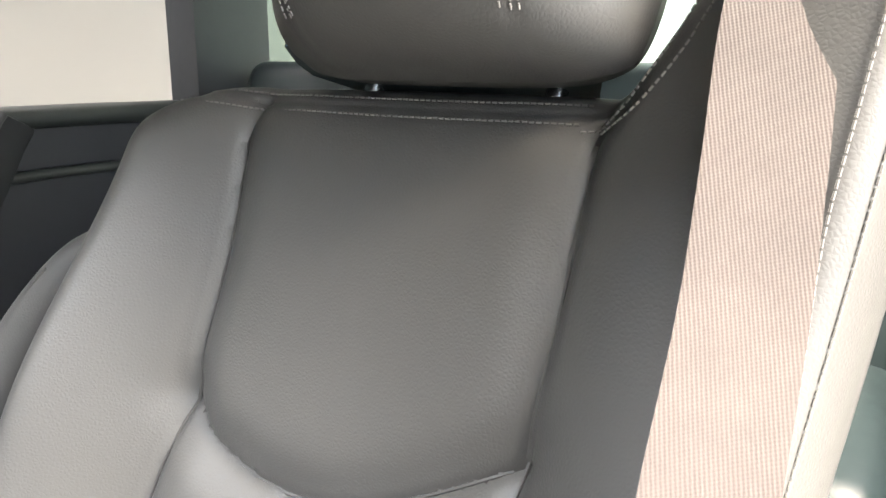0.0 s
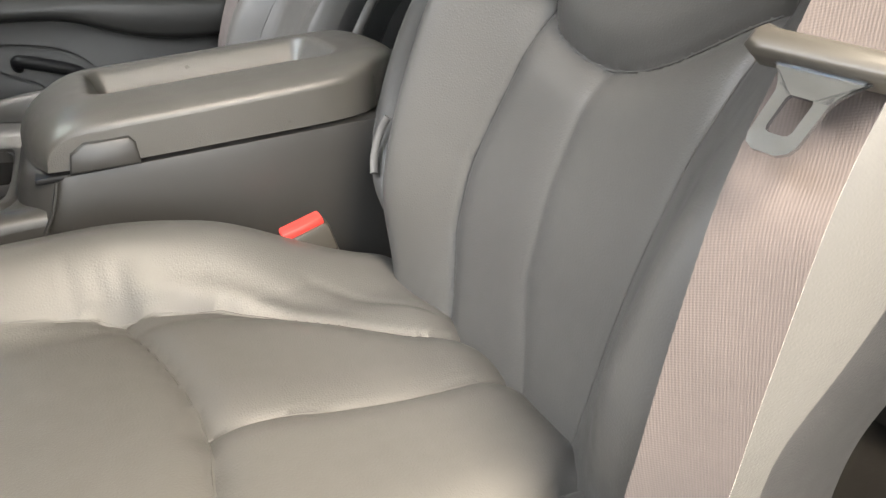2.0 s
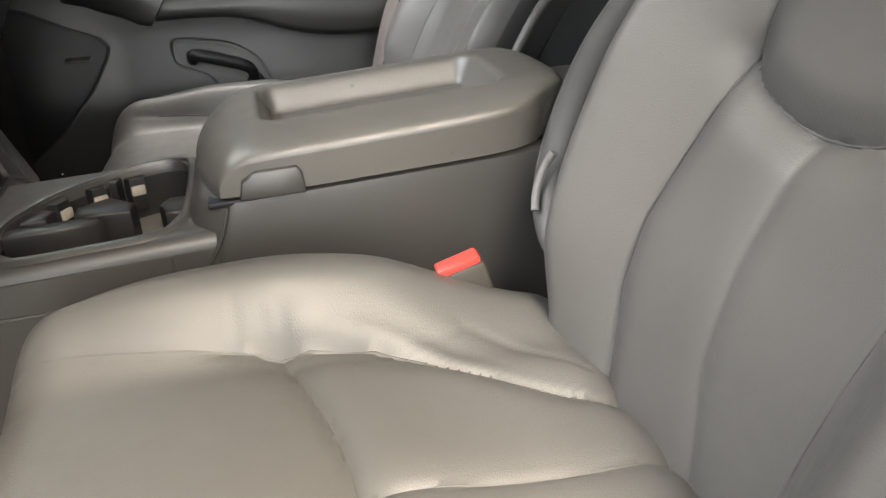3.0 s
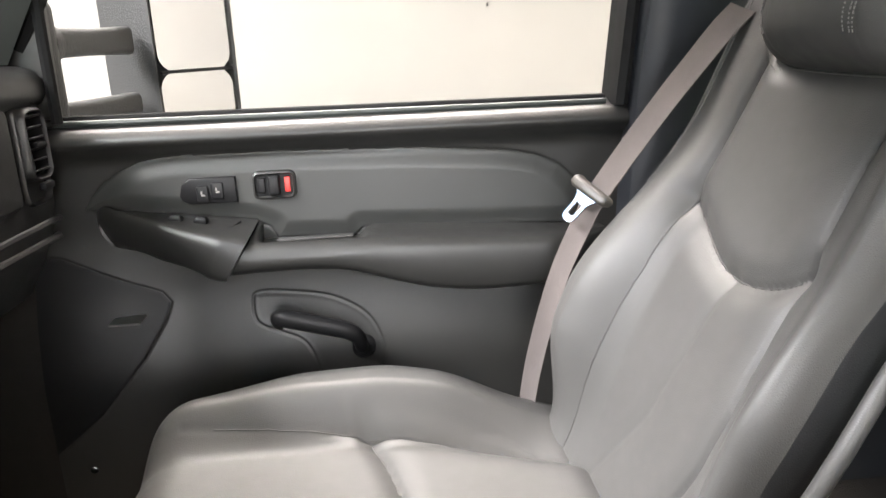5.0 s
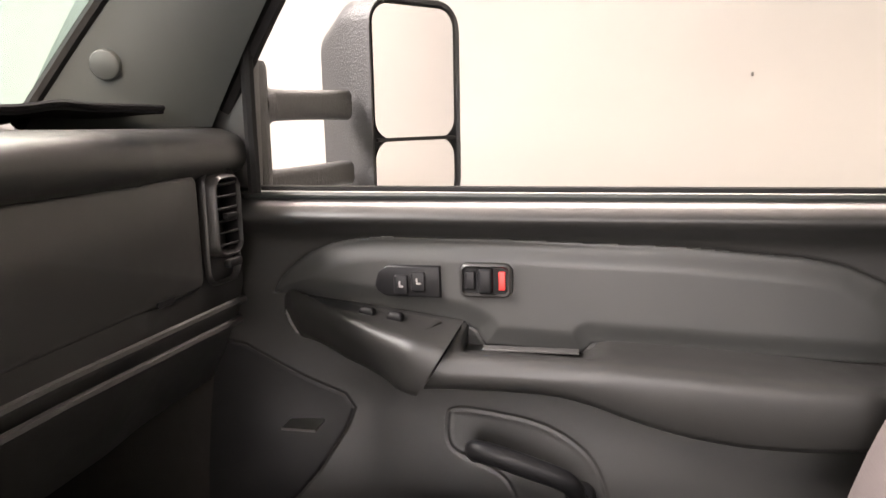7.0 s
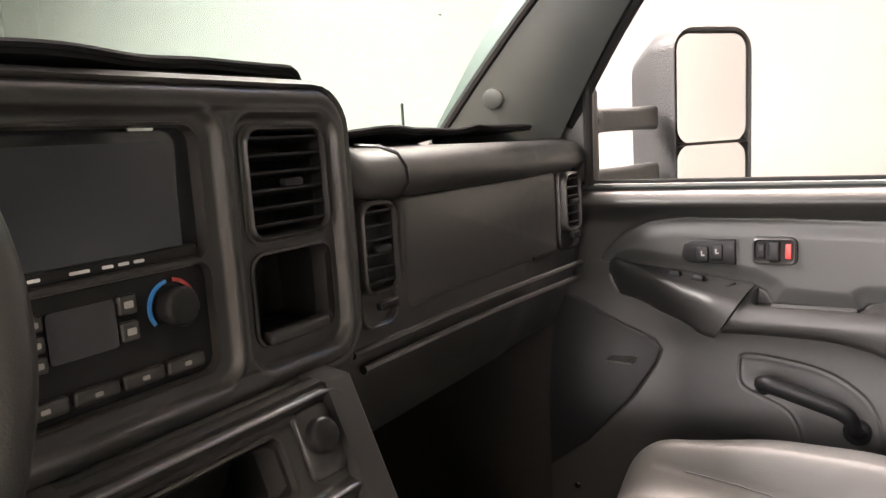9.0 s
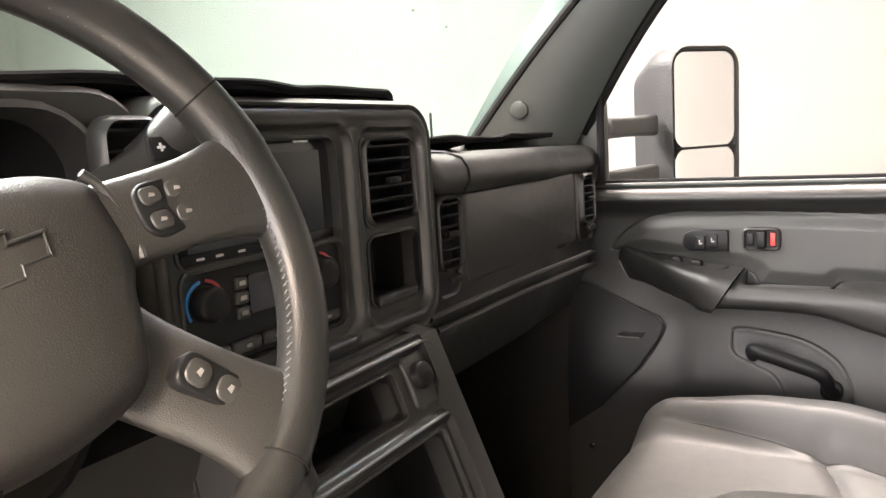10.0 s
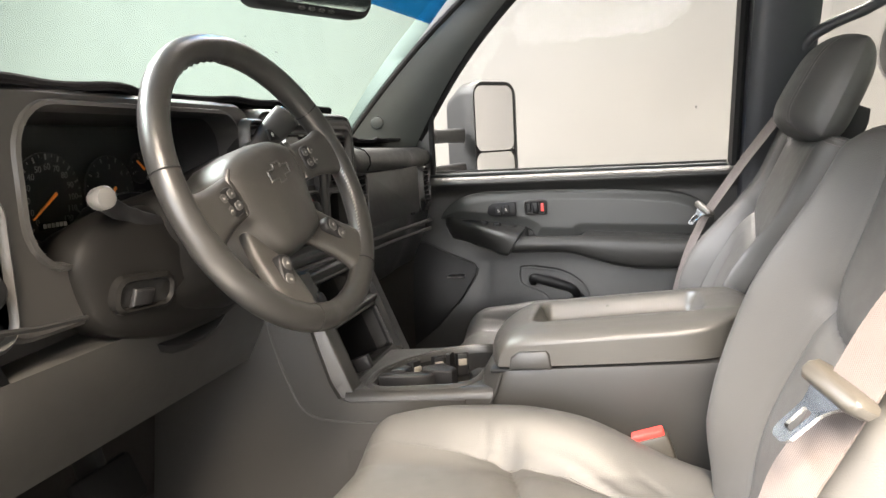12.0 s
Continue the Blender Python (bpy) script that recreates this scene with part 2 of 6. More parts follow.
def seg_dist(X, Y, line):
    """Distance of grid points to a polyline."""
    best = np.full(np.shape(X), 9.0)
    for (x0, y0), (x1, y1) in zip(line[:-1], line[1:]):
        dx, dy = x1 - x0, y1 - y0
        t = np.clip(((X - x0) * dx + (Y - y0) * dy) / (dx * dx + dy * dy + 1e-12), 0, 1)
        best = np.minimum(best, np.hypot(X - x0 - t * dx, Y - y0 - t * dy))
    return best


def inside(X, Y, poly):
    c = np.zeros(np.shape(X), bool)
    n = len(poly)
    for i in range(n):
        (x0, y0), (x1, y1) = poly[i], poly[i - 1]
        cross = (y0 > Y) != (y1 > Y)
        c ^= cross & (X < (x1 - x0) * (Y - y0) / (y1 - y0 + 1e-15) + x0)
    return c


def sheet(P, mask=None):
    """Quads of a grid of points P (n, m, 3), where mask (n-1, m-1) holds; unused points dropped."""
    n, m = P.shape[:2]
    idx = np.arange(n * m).reshape(n, m)
    F = np.stack([idx[:-1, :-1], idx[1:, :-1], idx[1:, 1:], idx[:-1, 1:]], -1)
    F = F[mask] if mask is not None else F.reshape(-1, 4)
    used, inv = np.unique(F, return_inverse=True)
    return P.reshape(-1, 3)[used].tolist(), inv.reshape(-1, 4).tolist()


def rr_dist(A, B, cx, cy, w, h, r):
    """Signed distance to a rounded rectangle, negative inside."""
    qx, qy = np.abs(A - cx) - (w / 2 - r), np.abs(B - cy) - (h / 2 - r)
    return np.hypot(np.maximum(qx, 0), np.maximum(qy, 0)) + np.minimum(np.maximum(qx, qy), 0) - r


def moulded_face(o, u, v, n, w, h, r, trays, holes, step=0.0014):
    """A moulded panel of w x h: a rolled rim with a groove inside it, sunken trays with soft lips, openings left free."""
    a, b = np.linspace(-w / 2, w / 2, int(w / step)), np.linspace(-h / 2, h / 2, int(h / step))
    A, B = np.meshgrid(a, b, indexing="ij")
    so = rr_dist(A, B, 0, 0, w, h, r)
    D = 0.0035 * np.exp(-((so + 0.010) / 0.006) ** 2) - 0.0016 * np.exp(-((so + 0.021) / 0.0018) ** 2) - 0.010 * sst(-0.006, 0.004, so)
    for cx, cy, tw, th, tr in trays:
        sd = rr_dist(A, B, cx, cy, tw, th, tr)
        D += 0.0026 * np.exp(-((sd - 0.004) / 0.0036) ** 2) - 0.0060 * sst(0.003, -0.004, sd)
    keep = so < 0.001
    for cx, cy, hw, hh, hr in holes:
        keep &= rr_dist(A, B, cx, cy, hw, hh, hr) > 0.0
    P = np.array(o) + A[..., None] * np.array(u) + B[..., None] * np.array(v) + D[..., None] * np.array(n)
    return sheet(P, keep[:-1, :-1] & keep[1:, 1:])


X, Y, Z = Vector((1, 0, 0)), Vector((0, 1, 0)), Vector((0, 0, 1))

# ---------- the bay and the cab's shell ----------
MID = -0.07


def wall(name, lo, hi, mat, label, cat="wall"):
    c = [(a + b) / 2 for a, b in zip(lo, hi)]
    ob = part(name, rbox(c, [b - a for a, b in zip(lo, hi)], 0), mat, smooth=False)
    return tagged(ob, label, cat, kind="structure")


wall("ground", (-6, -6, -0.86), (6, 6, -0.80), GROUND, "smooth pale grey floor of the photo bay", "floor")
wall("wall_east", (2.1, -6, -0.80), (2.2, 6, 3.3), WALL_DIM, "plain white painted wall beside the truck")
wall("wall_north", (-6, 4.6, -0.80), (2.1, 4.7, 3.3), WALL_DIM, "plain white painted wall ahead of the truck")
wall("wall_south", (-3.5, -3.5, -0.80), (2.1, -3.4, 3.3), WALL_BOUNCE, "plain white painted wall behind the truck")
wall("wall_west", (-3.5, -3.4, -0.80), (-3.4, 4.6, 3.3), WALL_BOUNCE, "plain white painted wall by the driver's side")
wall("ceiling", (-3.4, -3.4, 3.2), (2.1, 4.6, 3.3), WALL_BOUNCE, "white ceiling of the photo bay", "ceiling")

# shell of the cab
wall("floor", (-0.93, -1.45, -0.06), (0.85, 0.98, 0.0), CARPET, "dark carpeted cab floor", "floor")
wall("firewall", (-0.93, 0.98, -0.06), (0.85, 1.02, 0.80), CARPET, "dark carpeted bulkhead under the dash")
wall("roof_skin", (-0.88, -1.50, 1.27), (0.74, 0.20, 1.31), TEXBLACK, "roof panel of the cab", "roof")
wall("headliner", (-0.86, -1.46, 1.22), (0.72, 0.24, 1.265), LINER, "light grey-beige cloth headliner", "ceiling")
wall("rear_wall", (-0.93, -1.50, -0.06), (0.85, -1.45, 0.72), PILLAR_DARK, "dark trimmed rear wall of the cab")
wall("rear_header", (-0.88, -1.50, 1.14), (0.74, -1.45, 1.27), PILLAR_DARK, "dark trim above the rear window")
wall("door_sill", (-0.97, -1.45, -0.10), (-0.90, 0.98, 0.03), PLASTIC, "dark plastic sill of the driver's doorway", "door sill")
wall("bulkhead_side", (0.80, 0.47, -0.06), (0.85, 0.98, 0.80), CARPET, "dark carpeted kick wall of the footwell")
wall("bulkhead_driver_side", (-0.97, 0.47, -0.06), (-0.93, 0.98, 0.80), CARPET, "dark carpeted kick wall of the driver's footwell")
# rear quarter below the belt line, passenger's side
wall("rear_quarter", (0.79, -1.45, 0.0), (0.86, -0.53, 0.70), PILLAR_DARK, "dark trimmed rear side panel below the window")
tagged(part("rear_ledge", tube([(0.782, -0.56, 0.688), (0.782, -1.0, 0.692), (0.782, -1.44, 0.692)], 0.024, 14), PILLAR), "rounded grey ledge below the rear side window", "ledge", kind="structure")
tagged(part("rear_rail", tube([(0.782, -0.56, 0.56), (0.776, -0.9, 0.575), (0.776, -1.40, 0.575)], 0.012, 10), PILLAR), "moulded rib on the rear side panel", "trim", kind="structure")
wall("rear_quarter_driver", (-1.0, -1.45, 0.0), (-0.93, -0.62, 0.70), PILLAR_DARK, "dark trimmed rear side panel below the window")


def strip(name, a, b, w0, w1, n, mat, label, cat, thick=0.03):
    """A tapering trim bar between two places, w along the tangent, rounded."""
    a, b = Vector(a), Vector(b)
    n = Vector(n).normalized()
    t = (b - a).normalized()
    s = t.cross(n).normalized()
    loops = []
    for k in range(13):
        q = k / 12
        p, w = a.lerp(b, q), w0 + (w1 - w0) * q
        loops.append([p + s * x * w / 2 + n * y * thick for x, y in ((-1, -1), (-1, -0.2), (-0.86, 0.05), (-0.5, 0.24), (0, 0.3), (0.5, 0.24), (0.86, 0.05), (1, -0.2), (1, -1))])
    return tagged(part(name, loft(loops), mat), label, cat, kind="structure")


# passenger-side B-pillar with the strip of seal ahead of it
def b_pillar():
    t = thing("pillar_b", (0.78, -0.46, 0.0), "dark grey moulded pillar trim behind the passenger door", "pillar", kind="structure")
    loops = []
    for k in range(15):
        z = 0.30 + 0.96 * k / 14
        lean = -0.10 * max(0, z - 0.70) / 0.5
        x = 0.775 + lean
        f = -0.403 - 0.035 * (z - 0.70)
        b = -0.56 - 0.06 * max(0, z - 0.9)
        loops.append([(x + 0.06, f, z), (x, f, z), (x - 0.022, f - 0.004, z), (x - 0.032, f - 0.018, z), (x - 0.034, f - 0.04, z), (x - 0.03, (f + b) / 2, z), (x - 0.02, b + 0.02, z), (x - 0.005, b, z), (x + 0.06, b, z)])
    part("trim", loft(loops), PILLAR_DARK, t)
    loops = []
    for k in range(15):
        z = 0.69 + 0.57 * k / 14
        x = 0.785 - 0.08 * (z - 0.70) / 0.5
        f = -0.381 - 0.035 * (z - 0.70)
        loops.append([(x + 0.05, f - 0.021, z), (x - 0.012, f - 0.021, z), (x - 0.018, f - 0.012, z), (x - 0.012, f - 0.002, z), (x + 0.05, f, z)])
    part("seal", loft(loops), RUBBER, t, "black rubber window seal")
    return t


b_pillar()
wall("pillar_b_driver", (-0.95, -0.72, 0.0), (-0.88, -0.56, 1.27), PILLAR_DARK, "dark pillar trim behind the driver's doorway", "pillar")
wall("pillar_c", (0.70, -1.45, 0.66), (0.80, -1.22, 1.25), PILLAR_DARK, "dark rear corner pillar trim", "pillar")
wall("pillar_c_driver", (-0.95, -1.45, 0.66), (-0.85, -1.22, 1.25), PILLAR_DARK, "dark rear corner pillar trim", "pillar")
wall("roof_rail", (0.64, -1.46, 1.17), (0.75, 0.06, 1.28), PILLAR, "grey trim along the roof above the doors", "roof rail")
wall("roof_rail_driver", (-0.90, -1.46, 1.17), (-0.80, 0.06, 1.28), PILLAR, "grey trim along the roof above the doors", "roof rail")


# A-pillars: skin between the windshield edge and the door window's edge
def a_pillar(name, s, label):
    t = thing(name, (MID + s * 0.82, 0.55, 0.75), label, "pillar", kind="structure")
    base = [(0.692, 0.632, 0.78), (0.706, 0.590, 0.78), (0.722, 0.540, 0.78), (0.748, 0.485, 0.78), (0.775, 0.445, 0.78), (0.810, 0.47, 0.78), (0.73, 0.68, 0.78)]
    top = [(0.712, 0.212, 1.19), (0.711, 0.192, 1.19), (0.710, 0.168, 1.19), (0.709, 0.135, 1.19), (0.712, 0.112, 1.19), (0.76, 0.13, 1.20), (0.74, 0.30, 1.22)]
    loops = []
    for k in range(17):
        q = k / 16
        bow = 0.016 * math.sin(math.pi * q)
        loops.append([(MID + s * ((a[0] + (b[0] - a[0]) * q) - MID + 0.0), a[1] + (b[1] - a[1]) * q + bow, a[2] + (b[2] - a[2]) * q + bow) for a, b in zip(base, top)])
    part("trim", loft(loops), PILLAR, t)
    line = [(MID + s * (0.800 + (0.718 - 0.800) * q - MID), 0.438 + (0.098 - 0.438) * q + 0.016 * math.sin(math.pi * q), 0.80 + (1.19 - 0.80) * q + 0.016 * math.sin(math.pi * q)) for q in [k / 12 for k in range(13)]]
    part("seal", tube(line, 0.011, 8), RUBBER, t, "black rubber seal")
    line = [(MID + s * (0.691 + (0.712 - 0.691) * q - MID), 0.638 + (0.218 - 0.638) * q + 0.012 * math.sin(math.pi * q), 0.785 + (1.20 - 0.785) * q + 0.012 * math.sin(math.pi * q)) for q in [k / 12 for k in range(13)]]
    part("glass_edge", tube(line, 0.008, 8), RUBBER, t, "black edge of the windshield")
    if s > 0:
        c = Vector((0.7075, 0.530, 0.851))
        n = Vector((-0.95, -0.23, -0.22)).normalized()
        u = n.cross(Z).normalized()
        v = u.cross(n)
        cap = [(0.017 * math.cos(q), 0.017 * math.sin(q)) for q in [2 * math.pi * i / 24 for i in range(24)]]
        part("plug", slab(cap, c, u, v, n, -0.02, 0.006, 0.002), PILLAR, t, "round screw cover")
    return t


a_pillar("pillar_a", 1, "grey-green moulded windshield pillar trim")
# never in view; added to hold side light off the footwell
a_pillar("pillar_a_driver", -1, "unseen grey-green windshield pillar trim by the doorway, shading the footwell")
wall("visor_header", (-0.82, 0.20, 1.195), (0.68, 0.34, 1.27), LINER, "cloth-covered header above the windshield", "header")

# windshield and its blue band, other panes
def pane(name, pts, mat, label, cat):
    o = part(name, loft([[Vector(p) for p in pts], [Vector(p) + Vector((0.004, 0.003, 0.002)) for p in pts]]), mat, smooth=False)
    o.visible_shadow = False
    return tagged(o, label, cat, kind="structure")


def on_ws(x, q):
    return (x, 0.640 - 0.360 * q + 0.10 * (1 - ((x - MID) / 0.745) ** 2), 0.79 + 0.41 * q)


pane("windshield", [on_ws(MID - 0.772, 0), on_ws(MID - 0.35, -0.02), on_ws(MID, -0.03), on_ws(MID + 0.35, -0.02), on_ws(MID + 0.772, 0), on_ws(MID + 0.772, 0.74), on_ws(MID, 0.74), on_ws(MID - 0.772, 0.74)], WIND, "green-tinted windshield", "windshield")
pane("shade_band", [on_ws(MID - 0.772, 0.742), on_ws(MID, 0.742), on_ws(MID + 0.772, 0.742), on_ws(MID + 0.772, 1.0), on_ws(MID, 1.0), on_ws(MID - 0.772, 1.0)], BAND, "blue shade band along the windshield's top", "windshield")
pane("window_rear", [(-0.85, -1.47, 0.72), (0.77, -1.47, 0.72), (0.72, -1.47, 1.14), (-0.83, -1.47, 1.14)], WIND, "rear window of the cab", "window")
pane("window_quarter", [(0.82, -0.56, 0.70), (0.82, -1.22, 0.70), (0.73, -1.22, 1.18), (0.73, -0.62, 1.18)], GLASS, "fixed rear side window", "window")
pane("window_door", [(0.805, 0.41, 0.70), (0.805, -0.395, 0.70), (0.735, -0.41, 1.18), (0.735, 0.10, 1.18), (0.79, 0.40, 0.89)], GLASS, "closed passenger door window", "window")


# ---------- passenger door ----------
def passenger_door():
    t = thing("door_1", (0.80, 0.02, 0.05), "dark grey moulded passenger door panel with armrest", "door", kind="structure")
    ys = np.linspace(0.47, -0.402, 640)
    zs = np.concatenate([np.linspace(0.05, 0.42, 210), np.linspace(0.4215, 0.699, 230)])
    Yg, Zg = np.meshgrid(ys, zs, indexing="ij")
    ins = [(0.388, 0.575), (0.378, 0.592), (0.359, 0.611), (0.335, 0.627), (0.305, 0.639), (0.27, 0.645), (0.244, 0.647), (0.10, 0.646), (-0.10, 0.640), (-0.226, 0.630), (-0.270, 0.621), (-0.305, 0.605), (-0.330, 0.582), (-0.343, 0.555),
           (-0.344, 0.513), (-0.20, 0.517), (-0.004, 0.525), (0.008, 0.512), (0.120, 0.517), (0.130, 0.535), (0.150, 0.545), (0.25, 0.560)]
    d_ins = seg_dist(Yg, Zg, ins + ins[:1])
    m_ins = inside(Yg, Zg, ins)
    # panel depth: how far it stands in from x = 0.80
    D = 0.002 + 0 * Yg
    D += 0.030 * np.exp(-((Zg - 0.672) / 0.020) ** 2)                     # rolled sill
    D -= 0.020 * sst(0.685, 0.699, Zg)
    D += np.where(m_ins, 0.008 * sst(0, 0.030, d_ins) + 0.002, 0)
    # lower panel swells slightly, hollow below the armrest
    D += 0.022 * (1 - sst(0.30, 0.46, Zg))
    D += 0.03 * sst(0.25, 0.45, Yg) * (1 - sst(0.40, 0.55, Zg))
    sp = [(0.47, 0.512), (0.43, 0.505), (0.34, 0.462), (0.30, 0.445), (0.288, 0.428), (0.296, 0.405), (0.33, 0.35), (0.40, 0.27), (0.47, 0.215)]
    d_sp = seg_dist(Yg, Zg, sp)
    m_sp = inside(Yg, Zg, sp + [(0.60, 0.3)])
    oval = [(p.x, p.y) for p in smooth_line([(y, z, 0) for y, z in ((0.168, 0.423), (0.158, 0.434), (0.118, 0.432), (0.051, 0.420), (0.0, 0.390), (-0.022, 0.350), (-0.024, 0.315), (-0.005, 0.288), (0.040, 0.285), (0.072, 0.302), (0.084, 0.335), (0.100, 0.357), (0.13, 0.371), (0.164, 0.388))], 4, True)]
    oval.append(oval[0])
    d_ov = seg_dist(Yg, Zg, oval)
    m_ov = inside(Yg, Zg, oval)
    seams = np.minimum.reduce([d_ins, d_sp, d_ov])
    D -= 0.0015 * np.exp(-(seams / 0.0019) ** 2)
    D -= np.where(m_ov, 0.0008 * sst(0, 0.01, d_ov), 0)
    P = np.stack([0.80 - D, Yg, Zg], -1)
    mc = lambda a: a[:-1, :-1] & a[1:, 1:]  # noqa: E731
    mi, ms = mc(m_ins), mc(m_sp)
    part("panel", sheet(P, ~mi & ~ms), PLASTIC_DOOR, t)
    part("insert", sheet(P, mi), INSERT, t, "smooth grey vinyl insert")

    # armrest and switch pod: lofted along the door, meeting in a slanted joint
    def curve(y, pts):
        return float(np.interp(-y, [-p[0] for p in pts], [p[1] for p in pts]))

    def section(y, zt, zc, zl, xf, slant, under=0.0):
        wall = 0.797
        w = wall - xf
        q = [(wall, zt), (wall - 0.22 * w, zt - 0.001), (wall - 0.45 * w, zt + (zc - zt) * 0.35 + 0.002), (wall - 0.66 * w, zt + (zc - zt) * 0.68 + 0.004), (wall - 0.80 * w, zc + 0.006), (wall - 0.90 * w, zc + 0.003), (wall - 0.96 * w, zc - 0.004),
             (xf + 0.001, zc - 0.012), (xf + 0.3 * under, zc * 0.6 + zl * 0.4), (xf + 0.002 + 0.75 * under, zl + 0.012), (xf + 0.007 + under, zl + 0.004), (min(wall - 0.001, xf + 0.016 + under), zl), (wall, zl + 0.004)]
        return [(x, y + slant * (0.545 - z), z) for x, z in q]

    top = [(0.165, 0.546), (0.148, 0.546), (0.138, 0.541), (0.131, 0.528), (0.127, 0.517), (0.006, 0.513), (-0.002, 0.516), (-0.010, 0.525), (-0.022, 0.529), (-0.144, 0.524), (-0.334, 0.510), (-0.40, 0.505)]
    cr = [(0.165, 0.527), (0.13, 0.521), (-0.013, 0.520), (-0.13, 0.513), (-0.25, 0.507), (-0.40, 0.50)]
    lw = [(0.19, 0.478), (0.10, 0.485), (0.02, 0.482), (-0.013, 0.470), (-0.073, 0.450), (-0.134, 0.438), (-0.20, 0.434), (-0.27, 0.438), (-0.33, 0.448), (-0.40, 0.465)]
    loops = []
    for y in np.linspace(0.1445, -0.372, 110):
        soft = np.mean([curve(y + e, lw) for e in (-0.03, -0.015, 0, 0.015, 0.03)])
        xf = 0.718 + 0.055 * float(sst(-0.27, -0.385, y))
        loops.append(section(y, curve(y, top), curve(y, cr), soft, xf, 0.62 * float(sst(0.02, 0.14, y))))
    part("armrest", loft(loops), PLASTIC_DOOR, t, "padded dark grey armrest")
    loops = []
    ptop = [(0.40, 0.581), (0.392, 0.578), (0.25, 0.561), (0.145, 0.546)]
    pcr = [(0.40, 0.580), (0.36, 0.577), (0.30, 0.560), (0.24, 0.545), (0.145, 0.529)]
    plw = [(0.40, 0.556), (0.375, 0.541), (0.361, 0.530), (0.286, 0.499), (0.236, 0.487), (0.19, 0.478), (0.145, 0.474)]
    pxf = [(0.40, 0.796), (0.38, 0.791), (0.36, 0.784), (0.30, 0.758), (0.24, 0.735), (0.19, 0.721), (0.145, 0.718)]
    for y in np.concatenate([np.linspace(0.3745, 0.354, 14), np.linspace(0.35, 0.1475, 46)]):
        k = math.sqrt(max(0.0, 1 - (max(0.0, y - 0.352) / 0.0226) ** 2))
        zt, zc, zl = curve(y, ptop), curve(y, pcr), curve(y, plw) - 0.010 * float(sst(0.30, 0.36, y))
        zm = (zt + zl) / 2
        loops.append(section(y, zm + (zt - zm) * k, zm + (zc - zm) * k, zm + (zl - zm) * k, curve(y, pxf) * k + 0.7965 * (1 - k) - 0.004 * k, 0.62 * float(sst(0.26, 0.15, y)), 0.010 * k * float(sst(0.145, 0.20, y))))
    part("switch_pod", loft(loops), PLASTIC_DOOR, t, "moulded switch pod ahead of the armrest")
    part("pull_cup", rbox((0.786, 0.066, 0.5165), (0.016, 0.112, 0.003), 0.001), LEATHER, t, "pale strip in the pull cup")
    grille = part("speaker_grille", sheet(P, ms), BLACK, t, "black perforated speaker grille")
    bar = slab(rrect(0.044, 0.0035, 0.001), (0.762, 0.345, 0.414), (0, -1, 0), (0, 0, 1), (-1, 0, 0), -0.02, 0.014)
    part("badge", bar, KEY_PALE, grille, "plain grey maker's badge")
    # outer skin
    part("skin", rbox((0.845, 0.03, 0.36), (0.03, 0.88, 0.66), 0.008), TEXBLACK, t, "outer skin of the door")
    # belt-line seal: two dark lips
    for i, (x, z) in enumerate(((0.806, 0.700), (0.798, 0.694))):
        part("window_seal", tube([(x, 0.42, z + 0.003), (x, 0.0, z + 0.001), (x, -0.375, z)], 0.005, 8), RUBBER if i == 0 else PILLAR, t, "window seal lip")
    # sail trim in front of the window
    sail = [(0.405, 0.705), (0.485, 0.705), (0.485, 0.80), (0.408, 0.895), (0.400, 0.885)]
    part("sail_trim", slab(sail, (0.80, 0, 0), (0, 1, 0), (0, 0, 1), (-1, 0, 0), -0.02, 0.006, 0.004), PLASTIC, t, "triangular mirror trim")
    part("sail_seal", tube([(0.79, 0.402, 0.70), (0.785, 0.400, 0.80), (0.778, 0.396, 0.89)], 0.008, 8), RUBBER, t)
    # seat heater switch plate
    o = (0.7875, 0.212, 0.5955)
    ax = ((0, -1, 0), (0, 0, 1), (-1, 0, 0))
    plate = [(-0.040, -0.006), (-0.036, 0.010), (-0.024, 0.019), (0.040, 0.019), (0.041, -0.019), (-0.026, -0.019), (-0.037, -0.013)]
    hp = part("switch_plate", slab(plate, o, *ax, -0.006, 0.005, 0.002), BLACK, t, "black seat-heater switch plate")
    for dx, dz in ((-0.007, -0.004), (0.014, 0.000)):
        key = part("switch_key", slab(rrect(0.017, 0.024, 0.003), (o[0] - 0.004, o[1] - dx, o[2] + dz), *ax, -0.002, 0.004, 0.0015), BLACK, hp)
        for bx, bz, bw, bh in ((-0.0012, 0.0025, 0.0022, 0.005), (0.0006, -0.0015, 0.0055, 0.0024)):
            part("symbol", slab(rrect(bw, bh, 0.001), (o[0] - 0.008, o[1] - dx - bx, o[2] + dz + bz), *ax, -0.001, 0.0008), PALE, hp, "pale seat symbol")
    # door release
    o = (0.7865, 0.118, 0.5985)
    lt = part("latch_bezel", ring_frame(0.052, 0.031, 0.005, 0.006, o, *ax, -0.004, 0.006, -0.001), PLASTIC_DOOR, t, "door release bezel")
    part("latch_cup", slab(rrect(0.055, 0.034, 0.005), o, *ax, -0.006, 0.0015), BLACK, lt)
    part("latch_lever", slab(rrect(0.017, 0.030, 0.003), (o[0], o[1] - 0.0, o[2]), *ax, 0.0, 0.009, 0.003), BLACK, lt, "black release lever")
    part("latch_slide", slab(rrect(0.012, 0.022, 0.002), (o[0], o[1] + 0.018, o[2]), *ax, 0.0, 0.005, 0.002), BLACK, lt)
    part("lock_flag", slab(rrect(0.008, 0.022, 0.001), (o[0], o[1] - 0.019, o[2]), *ax, 0.0, 0.0035, 0.001), RED, lt, "red lock marker")
